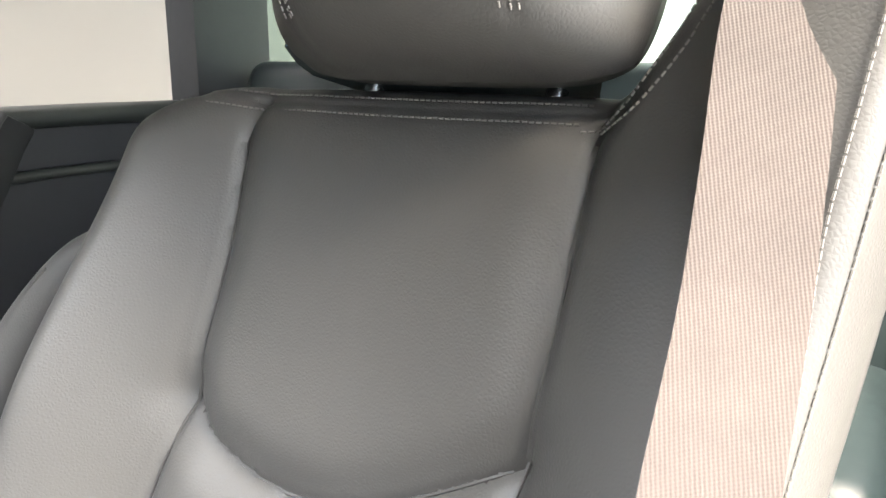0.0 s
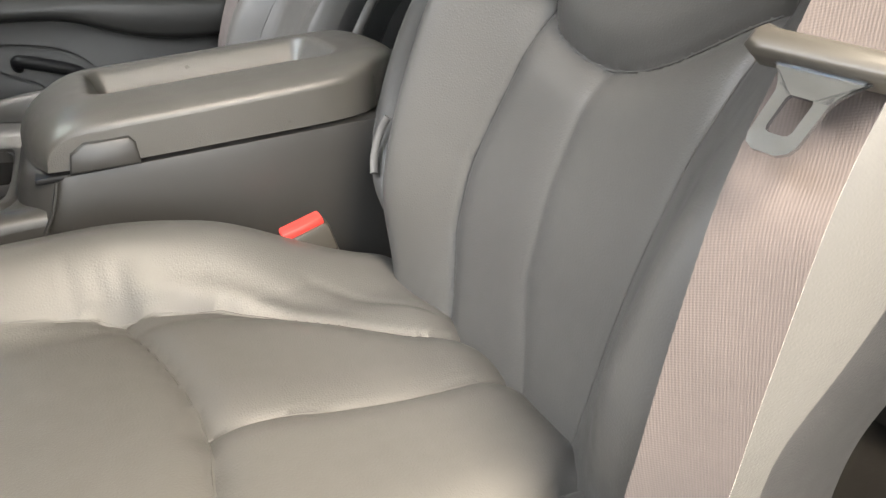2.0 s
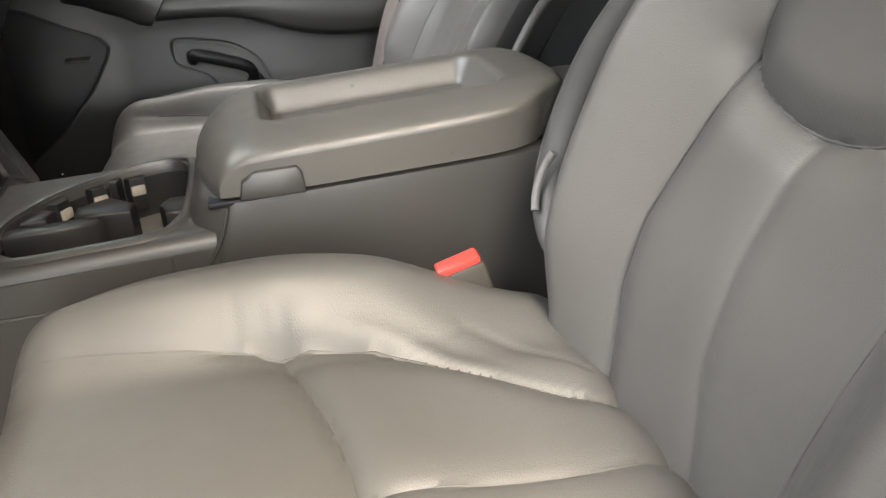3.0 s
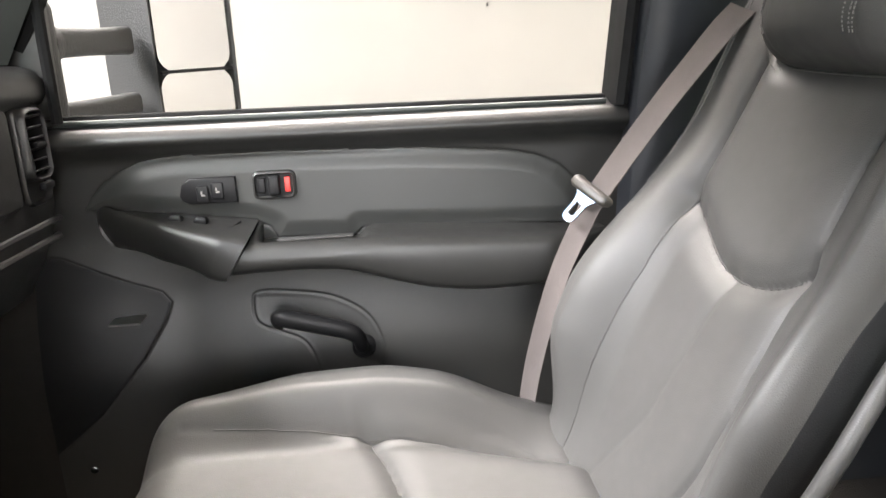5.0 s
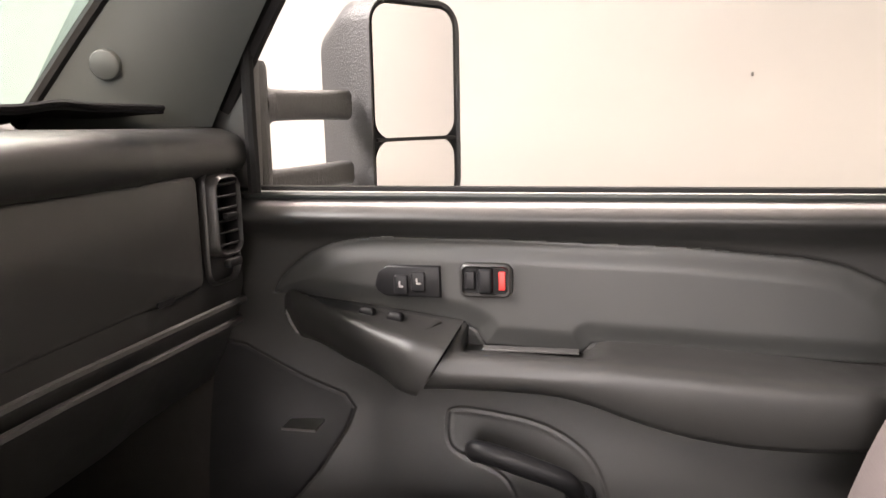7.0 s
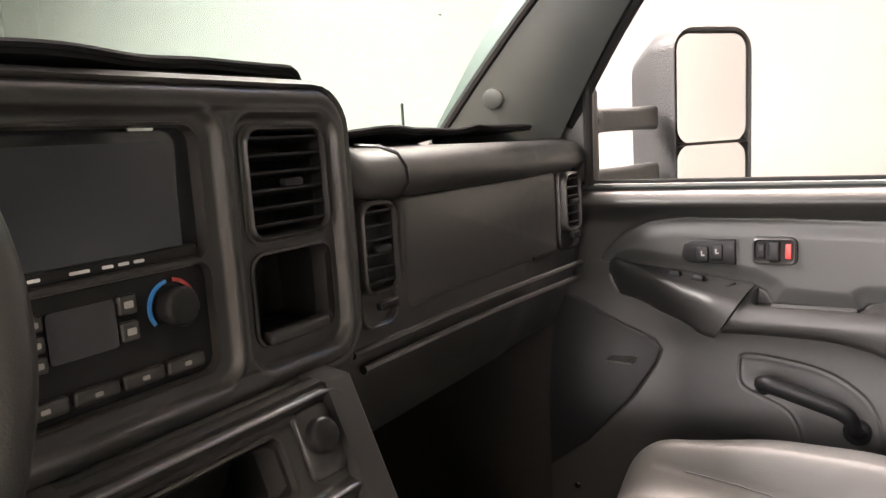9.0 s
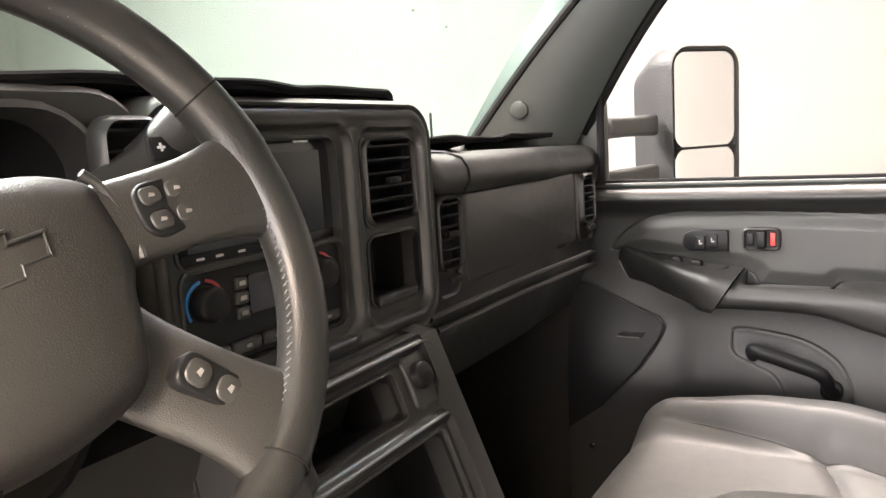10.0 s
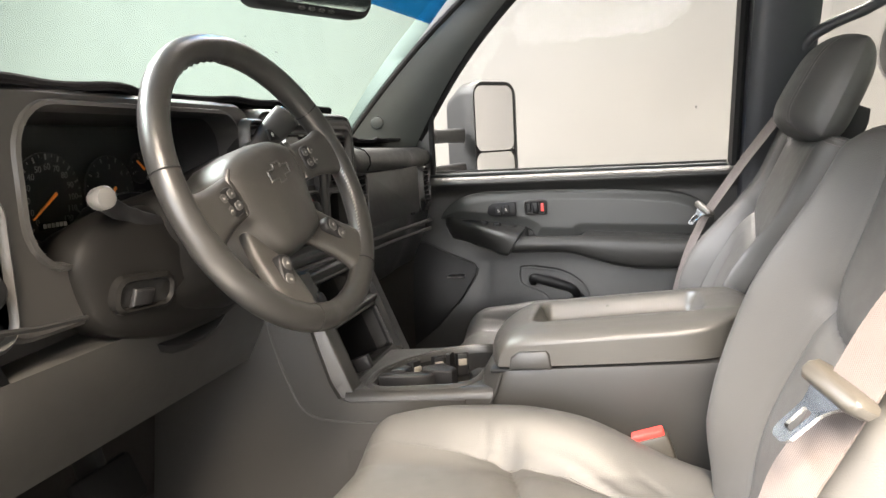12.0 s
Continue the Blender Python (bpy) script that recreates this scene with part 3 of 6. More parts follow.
    # window and lock switches on the pod
    pn = Vector((-0.27, -0.11, 0.95)).normalized()
    pu = Vector((-0.10, -1, -0.11)).normalized()
    pv = pn.cross(pu)
    po = Vector((0.764, 0.240, 0.5515))
    pl = part("pod_plate", slab([(-0.124, 0.016), (-0.118, 0.021), (-0.09, 0.023), (0.062, 0.023), (0.069, 0.019), (0.054, -0.016), (0.047, -0.020), (-0.02, -0.017), (-0.07, -0.005), (-0.11, 0.008)], po, pu, pv, pn, -0.010, 0.0025, 0.0015), PLASTIC, t, "dark switch plate")
    for dx in (-0.020, 0.016):
        part("switch", slab(rrect(0.020, 0.012, 0.003), po + pu * dx + pv * 0.006, pu, pv, pn, 0, 0.012, 0.005), BLACK, pl, "black rocker switch")
    # pull handle in the oval recess
    pts = smooth_line([(0.752, 0.128, 0.398), (0.732, 0.124, 0.412), (0.728, 0.10, 0.409), (0.727, 0.06, 0.398), (0.728, 0.025, 0.386), (0.734, 0.012, 0.372), (0.745, 0.008, 0.352), (0.768, 0.004, 0.342)], 5)
    part("pull_handle", tube(pts, [0.0095 + 0.004 * math.sin(math.pi * min(1, 0.15 + i / (len(pts) - 1))) for i in range(len(pts))], 12, flat=0.8), BLACK, t, "black curved pull handle")
    part("handle_hub", slab(rrect(0.036, 0.036, 0.017), (0.775, 0.006, 0.342), *ax, -0.004, 0.008, 0.003), BLACK, t)
    part("kick_bolt", slab(rrect(0.014, 0.014, 0.0069), (0.752, 0.424, 0.184), *ax, -0.006, 0.006, 0.003), METAL, t, "bright bolt head")
    return t


passenger_door()


# ---------- towing mirror outside ----------
def tow_mirror():
    t = thing("towing_mirror", (0.90, 0.42, 0.70), "large black towing mirror on two arms", "mirror")
    u = Vector((0.80, -0.60, 0)).normalized()            # across the glass
    n = Vector((-0.60, -0.80, 0.0)).normalized()         # glass faces
    c = Vector((1.130, 0.278, 0.806))
    W, H = 0.165, 0.31
    out = rrect(W + 0.03, H + 0.03, 0.045, 8)
    mid = rrect(W + 0.02, H + 0.02, 0.045, 8)
    back = rrect(W - 0.03, H - 0.04, 0.05, 8)
    inner = rrect(W + 0.008, H + 0.008, 0.036, 8)
    hs = part("housing", loft([place(back, c - u * 0.035, u, Z, n, -0.115), place(mid, c - u * 0.012, u, Z, n, -0.06), place(out, c, u, Z, n, -0.01), place(mid, c, u, Z, n, 0.004), place(inner, c, u, Z, n, 0.0), place(inner, c, u, Z, n, -0.012)], caps=(True, True)), TEXBLACK, t)
    zc = 0.753 - c.z
    up = [(p[0], p[1]) for p in rrect(W, H / 2 - zc - 0.003, 0.03, 8)]
    part("mirror_glass", slab(up, c + Z * ((H / 2 + zc) / 2), u, Z, n, -0.006, -0.001), MIRROR, hs, "flat mirror glass")
    lo = rrect(W, H / 2 + zc - 0.003, 0.03, 8)
    part("convex_glass", slab(lo, c + Z * ((-H / 2 + zc) / 2), u, Z, n, -0.006, -0.002), MIRROR, hs, "lower wide-angle mirror glass")
    part("divider", rbox(c + Z * zc + n * 0.001, (W, 0.006, 0.006), 0.002, Matrix((u, n, Z)).transposed()), BLACK, hs)
    for z, hh in ((0.806, 0.046), (0.703, 0.036)):
        loops = []
        for q in range(9):
            p = Vector((0.845, 0.440, z)).lerp(Vector((1.05, 0.375, z + 0.002)), q / 8)
            loops.append(place(rrect(0.034, hh * (1.0 - 0.10 * math.sin(math.pi * q / 8)), 0.010, 4), p, Vector((0.30, 0.95, 0)), Z, X, 0))
        part("arm", loft(loops), TEXBLACK, t, "pebbled black mirror arm")
    part("foot", rbox((0.855, 0.44, 0.78), (0.035, 0.06, 0.17), 0.012), TEXBLACK, t)
    part("collar", tube([(0.868, 0.437, 0.806), (0.888, 0.431, 0.806)], [0.030, 0.027], 16), TEXBLACK, t)
    return t


tow_mirror()

# ---------- seats ----------
def pad_grid(n, m, edge=0.75):
    """Parameters -1..1, packed closer towards the ends."""
    f = lambda k: np.sin(np.linspace(-1, 1, k) * math.pi / 2 * edge) / math.sin(math.pi / 2 * edge)  # noqa: E731
    return np.meshgrid(f(n), f(m), indexing="ij")


def nearby(A, B, V, a, b):
    """Value of the grid V at (a, b), blended from the closest grid points."""
    d2 = ((A - a) ** 2 + (B - b) ** 2).ravel()
    k = np.argpartition(d2, 6)[:6]
    w = 1 / (d2[k] + 1e-8)
    return float((V.ravel()[k] * w).sum() / w.sum())


def stitches(pts, mat, parent, r=0.0006, length=0.0026, gap=0.0012, name="stitching", label="pale thread stitching"):
    """A row of single stitches along a line."""
    P = [Vector(p) for p in pts]
    geos, carry = [], 0.0
    for a, b in zip(P[:-1], P[1:]):
        L = (b - a).length
        if L < 1e-6:
            continue
        d = (b - a) / L
        s = carry
        while s < L:
            geos.append(tube([a + d * s, a + d * min(s + length, L + length * 0.5)], r, 5))
            s += length + gap
        carry = s - L
    if geos:
        return part(name, join(*geos), mat, parent, label)


def bucket_seat(cx, y0, s, label, full, lean, dz):
    """cx: middle of the seat; s = -1 for the driver's, whose outer side lies at -x."""
    t = thing("bucket_seat", (cx, y0, 0.0), label, "car seat", "front seats")
    # --- cushion
    W, L = 0.272 if s < 0 else 0.292, 0.272
    front = 0.258 if s < 0 else 0.315
    ease = 0.28 if s < 0 else 0.17
    U, V = pad_grid(150, 150)
    k = 0.30
    A, B = U * W * np.sqrt(1 - k * V * V * (V > 0)), V * np.where(V > 0, front, L) * np.sqrt(1 - ease * U * U * (V > 0)) + 0.010
    T = dz + 0.356 - 0.026 * sst(0.02, -0.25, B) + 0.012 * (np.clip(A / 0.145, -1, 1)) ** 2 + 0.006 * np.cos(A / 0.145 * math.pi / 2).clip(0)
    rise = 0.058 * sst(0.140, 0.210, np.abs(A)) * (1 - 0.66 * sst(-0.05, -0.25, B)) * (1 - 0.25 * sst(0.10, 0.26, B))
    T = T + rise - 0.018 * sst(0.10, 0.20, np.abs(A)) * sst(0.04, -0.18, B)
    arc = [(a, -0.006 + 0.036 * (abs(a) / 0.158) ** 1.8) for a in np.linspace(-0.158, 0.158, 25)]
    side = [[(q * float(np.interp(b, (-0.26, -0.20, -0.14, -0.09, -0.05, 0.03, 0.12, 0.26), (0.066, 0.080, 0.116, 0.142, 0.155, 0.161, 0.166, 0.180) if q < 0 else (0.122, 0.130, 0.142, 0.150, 0.156, 0.161, 0.166, 0.180))), b) for b in np.linspace(-0.26, 0.26, 40)] for q in (-1, 1)]
    midl = [(0.0, -0.006), (0.008, -0.11), (0.002, -0.26)]
    d1 = np.minimum(seg_dist(A, B, side[0]), seg_dist(A, B, side[1]))
    d2, d3 = seg_dist(A, B, arc), seg_dist(A, B, midl)
    T = T - (0.006 * np.exp(-(d1 / 0.0032) ** 2) + 0.008 * np.exp(-(d1 / 0.018) ** 2)) * (1 - 0.75 * sst(0.03, 0.12, B))
    # the loose cover lies in a fold beside the rear half of each side seam
    fade = sst(0.045, 0.015, B) * sst(-0.175, -0.10, B)
    for q, ln in zip((-1, 1), side):
        T = T + 0.0030 * np.exp(-(seg_dist(A, B, [(a + q * 0.009, b) for a, b in ln]) / 0.0070) ** 2) * fade
        T = T - 0.0010 * np.exp(-(seg_dist(A, B, [(a + q * 0.022, b) for a, b in ln]) / 0.008) ** 2) * fade
        tuck = [(q * 0.176, -0.120), (q * 0.160, -0.155), (q * 0.135, -0.190), (q * 0.110, -0.225)]
        T = T - 0.0022 * np.exp(-(seg_dist(A, B, tuck) / 0.0042) ** 2) * sst(-0.11, -0.15, B)
    T = T + 0.0005 * np.sin(A * 41 + B * 23) * np.sin(B * 37 - A * 11 + 1.0)
    T = T - 0.0045 * np.exp(-(d2 / 0.0035) ** 2) - 0.007 * np.exp(-(d2 / 0.016) ** 2)
    T = T - 0.003 * np.exp(-(d3 / 0.003) ** 2) - 0.004 * np.exp(-(d3 / 0.014) ** 2)
    # gathered creases where the seams meet
    for q in (-1, 1):
        for da, db, ang, ln in ((0.012, 0.030, 1.2, 0.03), (0.018, 0.052, 1.35, 0.035), (0.02, 0.012, 1.0, 0.03), (0.010, -0.07, 0.15, 0.10)):
            c0 = (q * (0.150 + da * 0.3), 0.030 + db - 0.02)
            ln_ = [c0, (c0[0] + q * ln * math.sin(ang), c0[1] + ln * 0.3 * math.cos(ang) - (0.10 if ang < 0.5 else 0))]
            T = T - 0.0011 * np.exp(-(seg_dist(A, B, ln_) / 0.0035) ** 2)
    R = 0.062
    du, dv = (1 - np.abs(U)) * W, (1 - np.abs(V)) * L
    fu = R - np.sqrt(np.maximum(0, R * R - np.maximum(0, R - du) ** 2))
    fv = R - np.sqrt(np.maximum(0, R * R - np.maximum(0, R - dv) ** 2))
    T = T - np.minimum(np.hypot(fu, fv), R * 1.25)
    P = np.stack([cx + s * A, y0 + B, T], -1)
    cu = part("cushion", sheet(P), LEATHER, t, "grey leather seat cushion with raised bolsters")

    def on_cushion(a, b, lift=0.0):
        return Vector((cx + s * a, y0 + b, nearby(A, B, T, a, b) + lift))
    for ln in (side[0][1:-3], side[1][1:-3], arc, [(float(np.interp(-y, (0.006, 0.11, 0.26), (0.0, 0.008, 0.002))), y) for y in np.linspace(-0.006, -0.245, 14)]):
        part("seam", tube([on_cushion(a, b, -0.0004) for a, b in ln], 0.0011, 5), SEAM, cu, "sewn seam")
    # skirt below the cushion
    rim = np.concatenate([P[:, 0], P[-1, 1:], P[::-1, -1][1:], P[0, ::-1][1:-1]])
    low = rim.copy()
    low[:, 2] = 0.17
    low[:, 0] = cx + (low[:, 0] - cx) * 0.985
    m1 = (rim + low) / 2
    m1[:, 0] = cx + (m1[:, 0] - cx) * 1.015
    part("skirt", loft([rim, m1, low], caps=(False, True)), LEATHER, cu, "grey leather side of the cushion")
    wl = [Vector(p) + Vector((0, 0, 0.001)) for p in rim[::4]]
    part("piping", tube(wl, 0.0035, 6, closed=True), LEATHER, cu, "welted edge")
    part("seat_frame", rbox((cx, y0 - 0.01, 0.125), (0.46, 0.46, 0.09), 0.02), BLACK, t, "black seat frame")
    for q in (-1, 1):
        part("seat_rail", rbox((cx + q * 0.19, y0 - 0.01, 0.045), (0.05, 0.50, 0.09), 0.01), BLACK, t, "black seat rail")

    # --- backrest
    up = Vector((0, -math.sin(radians(lean)), math.cos(radians(lean))))
    nf = Vector((0, math.cos(radians(lean)), math.sin(radians(lean))))
    skew = 0.10 if s < 0 else 0.0
    base = Vector((cx, y0 - 0.222, 0.268))

    def at(a, h, d):
        return base + X * float(s * (a + skew * (h - 0.31))) + up * float(h) + nf * float(d)

    U, V = pad_grid(170, 190)
    A = U * 0.243 + 0.020
    A = A * (1 - np.where(A < 0, 0.15, 0.10) * sst(0.45, -1.0, V))
    if s < 0:
        A = np.where(A < 0, A * 0.94, A)
        A = np.where(A > 0.2, 0.2 + (A - 0.2) * (1 - 0.42 * sst(-0.4, 0.2, V)), A)
    if s > 0:
        A = np.where(A < 0, A * (0.87 - 0.20 * sst(-0.2, 0.6, V)), A)
    so = 0.0 if s < 0 else 0.030
    top = 0.546 + 0.004 * np.cos(A * 12) - 0.040 * sst(-0.13, -0.25, A) + 0.101 * sst(0.105, 0.170, A)
    Hh = (V + 1) / 2 * top
    D = np.where(A > 0, 0.062, 0.060) * sst(0.112, 0.190, np.abs(A)) * (0.30 + 0.70 * sst(0.02, 0.16, Hh)) * (1 - np.where(A > 0, 0.90, 0.62) * sst(np.where(A > 0, 0.20, 0.30), np.where(A > 0, 0.47, 0.52), Hh))
    D = D + 0.010 * (np.clip(np.abs(A) / 0.123, 0, 1)) ** 2 + 0.010 * np.exp(-((Hh - 0.20) / 0.11) ** 2)
    hs = (0.0, 0.063, 0.14, 0.20, 0.27, 0.35, 0.44, 0.53)
    q_side = [[(so + float(np.interp(h, hs, row)), h) for h in np.linspace(0.0, 0.53, 40)] for row in ((-0.060, -0.084, -0.112, -0.118, -0.112, -0.106, -0.105, -0.115), (0.125, 0.120, 0.114, 0.112, 0.111, 0.117, 0.115, 0.109))]
    arc = [(p.x + so, p.y) for p in smooth_line([(-0.106, 0.345, 0), (-0.082, 0.325, 0), (-0.048, 0.313, 0), (-0.010, 0.308, 0), (0.030, 0.316, 0), (0.072, 0.337, 0), (0.117, 0.365, 0)], 5)]
    midl = [(so - 0.010, 0.308), (so - 0.010, 0.27), (so - 0.008, 0.21), (so + 0.006, 0.134), (so + 0.045, 0.060), (so + 0.070, 0.0)]
    topl = [(a, 0.532) for a in np.linspace(-0.17, 0.098, 10)] + [(p.x, p.y) for p in smooth_line([(0.102, 0.533, 0), (0.116, 0.543, 0), (0.130, 0.566, 0), (0.142, 0.600, 0), (0.152, 0.64, 0)], 5)]
    d1 = np.minimum(seg_dist(A, Hh, q_side[0]), seg_dist(A, Hh, q_side[1]))
    d2, d3, d4 = seg_dist(A, Hh, arc), seg_dist(A, Hh, midl), seg_dist(A, Hh, topl)
    soft = 1 - 0.75 * sst(0.36, 0.28, Hh) * (A > so)          # the outer seam fades into a soft crease below
    D = D - (0.005 * np.exp(-(d1 / 0.0035) ** 2) + 0.006 * np.exp(-(d1 / 0.016) ** 2)) * soft
    D = D - 0.004 * np.exp(-(d2 / 0.003) ** 2) - 0.009 * np.exp(-(d2 / 0.018) ** 2)
    D = D - 0.0012 * np.exp(-(d3 / 0.0035) ** 2) - 0.002 * np.exp(-(d3 / 0.014) ** 2)
    D = D - 0.0022 * np.exp(-(d4 / 0.0025) ** 2)
    D = D - 0.040 * (np.clip((A - 0.214) / 0.048, 0, 1.2)) ** 2 * (1 - 0.75 * sst(0.34, 0.46, Hh))
    R = 0.045
    du, dv = (1 - np.abs(U)) * 0.248, (1 - np.abs(V)) * 0.266
    fu = R - np.sqrt(np.maximum(0, R * R - np.maximum(0, R - du) ** 2))
    fv = np.where(V > 0, R - np.sqrt(np.maximum(0, R * R - np.maximum(0, R - dv) ** 2)), 0)
    D = D - np.minimum(np.hypot(fu * 1.3, fv), R * 1.4)
    bx, ux, nx = np.array(base), np.array(up), np.array(nf)
    P = bx + (A + skew * (Hh - 0.31))[..., None] * np.array([s, 0, 0]) + Hh[..., None] * ux + D[..., None] * nx
    bk = part("backrest", sheet(P), LEATHER, t, "grey leather backrest with side bolsters and a tall belt shoulder")

    def surf(a, h, lift=0.0012):
        return at(a, h, nearby(A, Hh, D, a, h) + lift)
    for ln in (q_side[0][1:-1], q_side[1][1:-1], arc[1:-1]):
        part("seam", tube([surf(a, h, -0.0004) for a, h in ln], 0.0011, 5), SEAM, bk, "sewn seam")
    rim = np.concatenate([P[:, 0], P[-1, 1:], P[::-1, -1][1:], P[0, ::-1][1:-1]])
    b1 = rim - nx * 0.03
    b2 = rim - nx * 0.085
    c0 = np.array(at(0, 0.27, 0))
    b2 = c0 + (b2 - c0) * np.array([0.97 if s < 0 else 0.82, 1, 0.99])
    part("back_shell", loft([rim, b1, b2], caps=(False, True)), SHELL, bk, "dark vinyl side and rear of the backrest")
    # raised welt with seam down each side
    for q in (-1, 1) if s > 0 else ():
        line = []
        for i in range(8, len(P[0]), 9):
            p = P[0 if q < 0 else -1][i]
            line.append(Vector(p) - nf * 0.024 + X * (s * q * (0.008 + (0.012 * float(sst(0.90, 0.70, i / len(P[0]))) if q < 0 else 0))))
        part("piping", tube(smooth_line(line, 4), 0.0075, 10), LEATHER, bk, "welted side seam")
    if s < 0:
        # padded rear cover standing out behind the inner bolster, with a stitched pull tab
        edge = smooth_line([at(*p) for p in ((-0.205, 0.122, 0.022), (-0.256, 0.150, 0.018), (-0.283, 0.200, 0.015), (-0.290, 0.265, 0.013), (-0.281, 0.320, 0.012), (-0.262, 0.370, 0.008), (-0.238, 0.412, 0.000), (-0.200, 0.436, -0.012))], 6)
        n_e = len(edge)
        cover = part("rear_cover", tube(edge, [0.010 + 0.012 * math.sin(math.pi * i / (n_e - 1)) ** 0.6 for i in range(n_e)], 16), LEATHER, bk, "padded grey edge of the rear cover")
        lip = [p + nf * 0.0185 + X * 0.004 for p in edge[10:-8]]
        part("seam", tube(lip, 0.0016, 6), SEAM, cover, "sewn seam")
        tab = smooth_line([at(*p) for p in ((-0.256, 0.206, 0.036), (-0.259, 0.190, 0.038), (-0.253, 0.165, 0.040), (-0.240, 0.148, 0.040))], 5)
        part("pull_tab", tube(tab, 0.0042, 8, flat=0.6), WELL_FLOOR, cover, "pale grey pull tab")
    if full:
        for off in (-0.006, 0.006):
            stitches([surf(a, h + off) for a, h in topl[:10]], THREAD, bk)
        for off in (-0.004, 0.005):
            stitches([surf(a + off + 0.008, h - 0.010, 0.003) for a, h in topl[9:]], THREAD, bk)
        for aa in (0.212, 0.224):
            stitches([surf(aa + (0.008 if aa < 0.22 else 0.0) * float(sst(0.50, 0.40, h)), h) for h in np.linspace(0.36, 0.62, 20)], THREAD, bk, length=0.0032)
    # --- headrest: a cushion pad on two posts
    hx = 0.008 if s < 0 else 0.020
    hc = at(hx, 0.643 if s < 0 else 0.634, -0.002)
    hu, hv = pad_grid(60, 60)

    def shell(front):
        ww = (0.110 if s < 0 else 0.119) * np.where(hv < 0, 1 - 0.07 * hv ** 4, np.sqrt(1 - 0.30 * hv * hv))
        hh = (0.098 if s < 0 else 0.106) * np.where(hv < 0, 1 - 0.10 * hu ** 6, np.sqrt(1 - 0.22 * hu * hu))
        bul = (1 - np.abs(hu) ** 3.2).clip(0) ** 0.5 * (1 - np.abs(hv) ** np.where(hv < 0, 5.0, 3.0)).clip(0) ** 0.5
        dd = (0.060 if front else -0.050) * bul
        if front:
            dd = dd + 0.012 * np.cos(hu * 1.5) * bul - 0.010 * hv * bul
            for q in (0.60,):
                dd = dd - 0.002 * np.exp(-((np.abs(hu) - q) / 0.02) ** 2)
        return np.array(hc) + (hu * ww)[..., None] * np.array([s, 0, 0]) + (hv * hh)[..., None] * ux + dd[..., None] * nx
    hd = part("headrest", join(sheet(shell(True)), sheet(shell(False))), LEATHER, t, "thick grey leather headrest")
    F = shell(True)
    if full:
        for col in (0.56, 0.60, 0.64):
            for q in (-1, 1):
                i = int(np.argmin(np.abs(hu[:, 0] - q * col)))
                stitches([Vector(F[i, j]) + nf * 0.0022 for j in range(7, 53)], THREAD, hd)
    # flap below the headrest, in the darkened leather for the shade there
    lower = [at(hx + a, 0.556, d) for a, d in ((-0.092, 0.0), (-0.085, 0.022), (-0.05, 0.034), (0.05, 0.034), (0.085, 0.022), (0.092, 0.0), (0.08, -0.03), (-0.08, -0.03))]
    part("base_flap", loft([[p + up * 0.010 for p in lower], lower, [p - up * 0.006 - nf * 0.012 for p in lower]]), LEATHER_SHADED, hd, "underside flap of the headrest, shade put into its colour")
    for q in (-0.05, 0.07):
        part("headrest_post", tube([at(q, 0.47, -0.03), at(q, 0.60, -0.03)], 0.006, 10), METAL, t, "steel headrest post")
    # belt guide on the shoulder
    part("belt_guide", tube([at(0.165, 0.628, -0.002), at(0.19, 0.640, 0.004), at(0.225, 0.634, 0.002)], [0.006, 0.008, 0.006], 10), PLASTIC, t, "grey plastic belt guide")
    # outer side shield and recliner
    part("side_shield", rbox((cx + s * 0.262, y0 - 0.03, 0.17), (0.03, 0.44, 0.11), 0.014), PLASTIC, t, "dark plastic side shield")
    return t, at, P


driver_seat, d_at, d_P = bucket_seat(-0.484, 0.0, -1, "grey leather driver's bucket seat with pale stitching", True, 17.8, 0.0)
passenger_seat, p_at, p_P = bucket_seat(0.375, -0.030, 1, "grey leather passenger bucket seat behind the console", True, 24.0, -0.046)


def ribbon(pts, sides, w, thick=0.0014, wave=0.0):
    """A flat belt along pts; sides: direction across the belt at each point."""
    L = []
    for i, p in enumerate(pts):
        p, sd = Vector(p), Vector(sides[i]).normalized()
        a, b = Vector(pts[max(i - 1, 0)]), Vector(pts[min(i + 1, len(pts) - 1)])
        n = (b - a).normalized().cross(sd).normalized()
        ring = []
        for k in range(9):
            q = k / 8 - 0.5
            ring.append(p + sd * q * w + n * (thick / 2 + 0.0012 * math.cos(q * math.pi)))
        for k in range(8, -1, -1):
            q = k / 8 - 0.5
            ring.append(p + sd * q * w - n * (thick / 2 - 0.0012 * math.cos(q * math.pi)))
        L.append(ring)
    return loft(L)


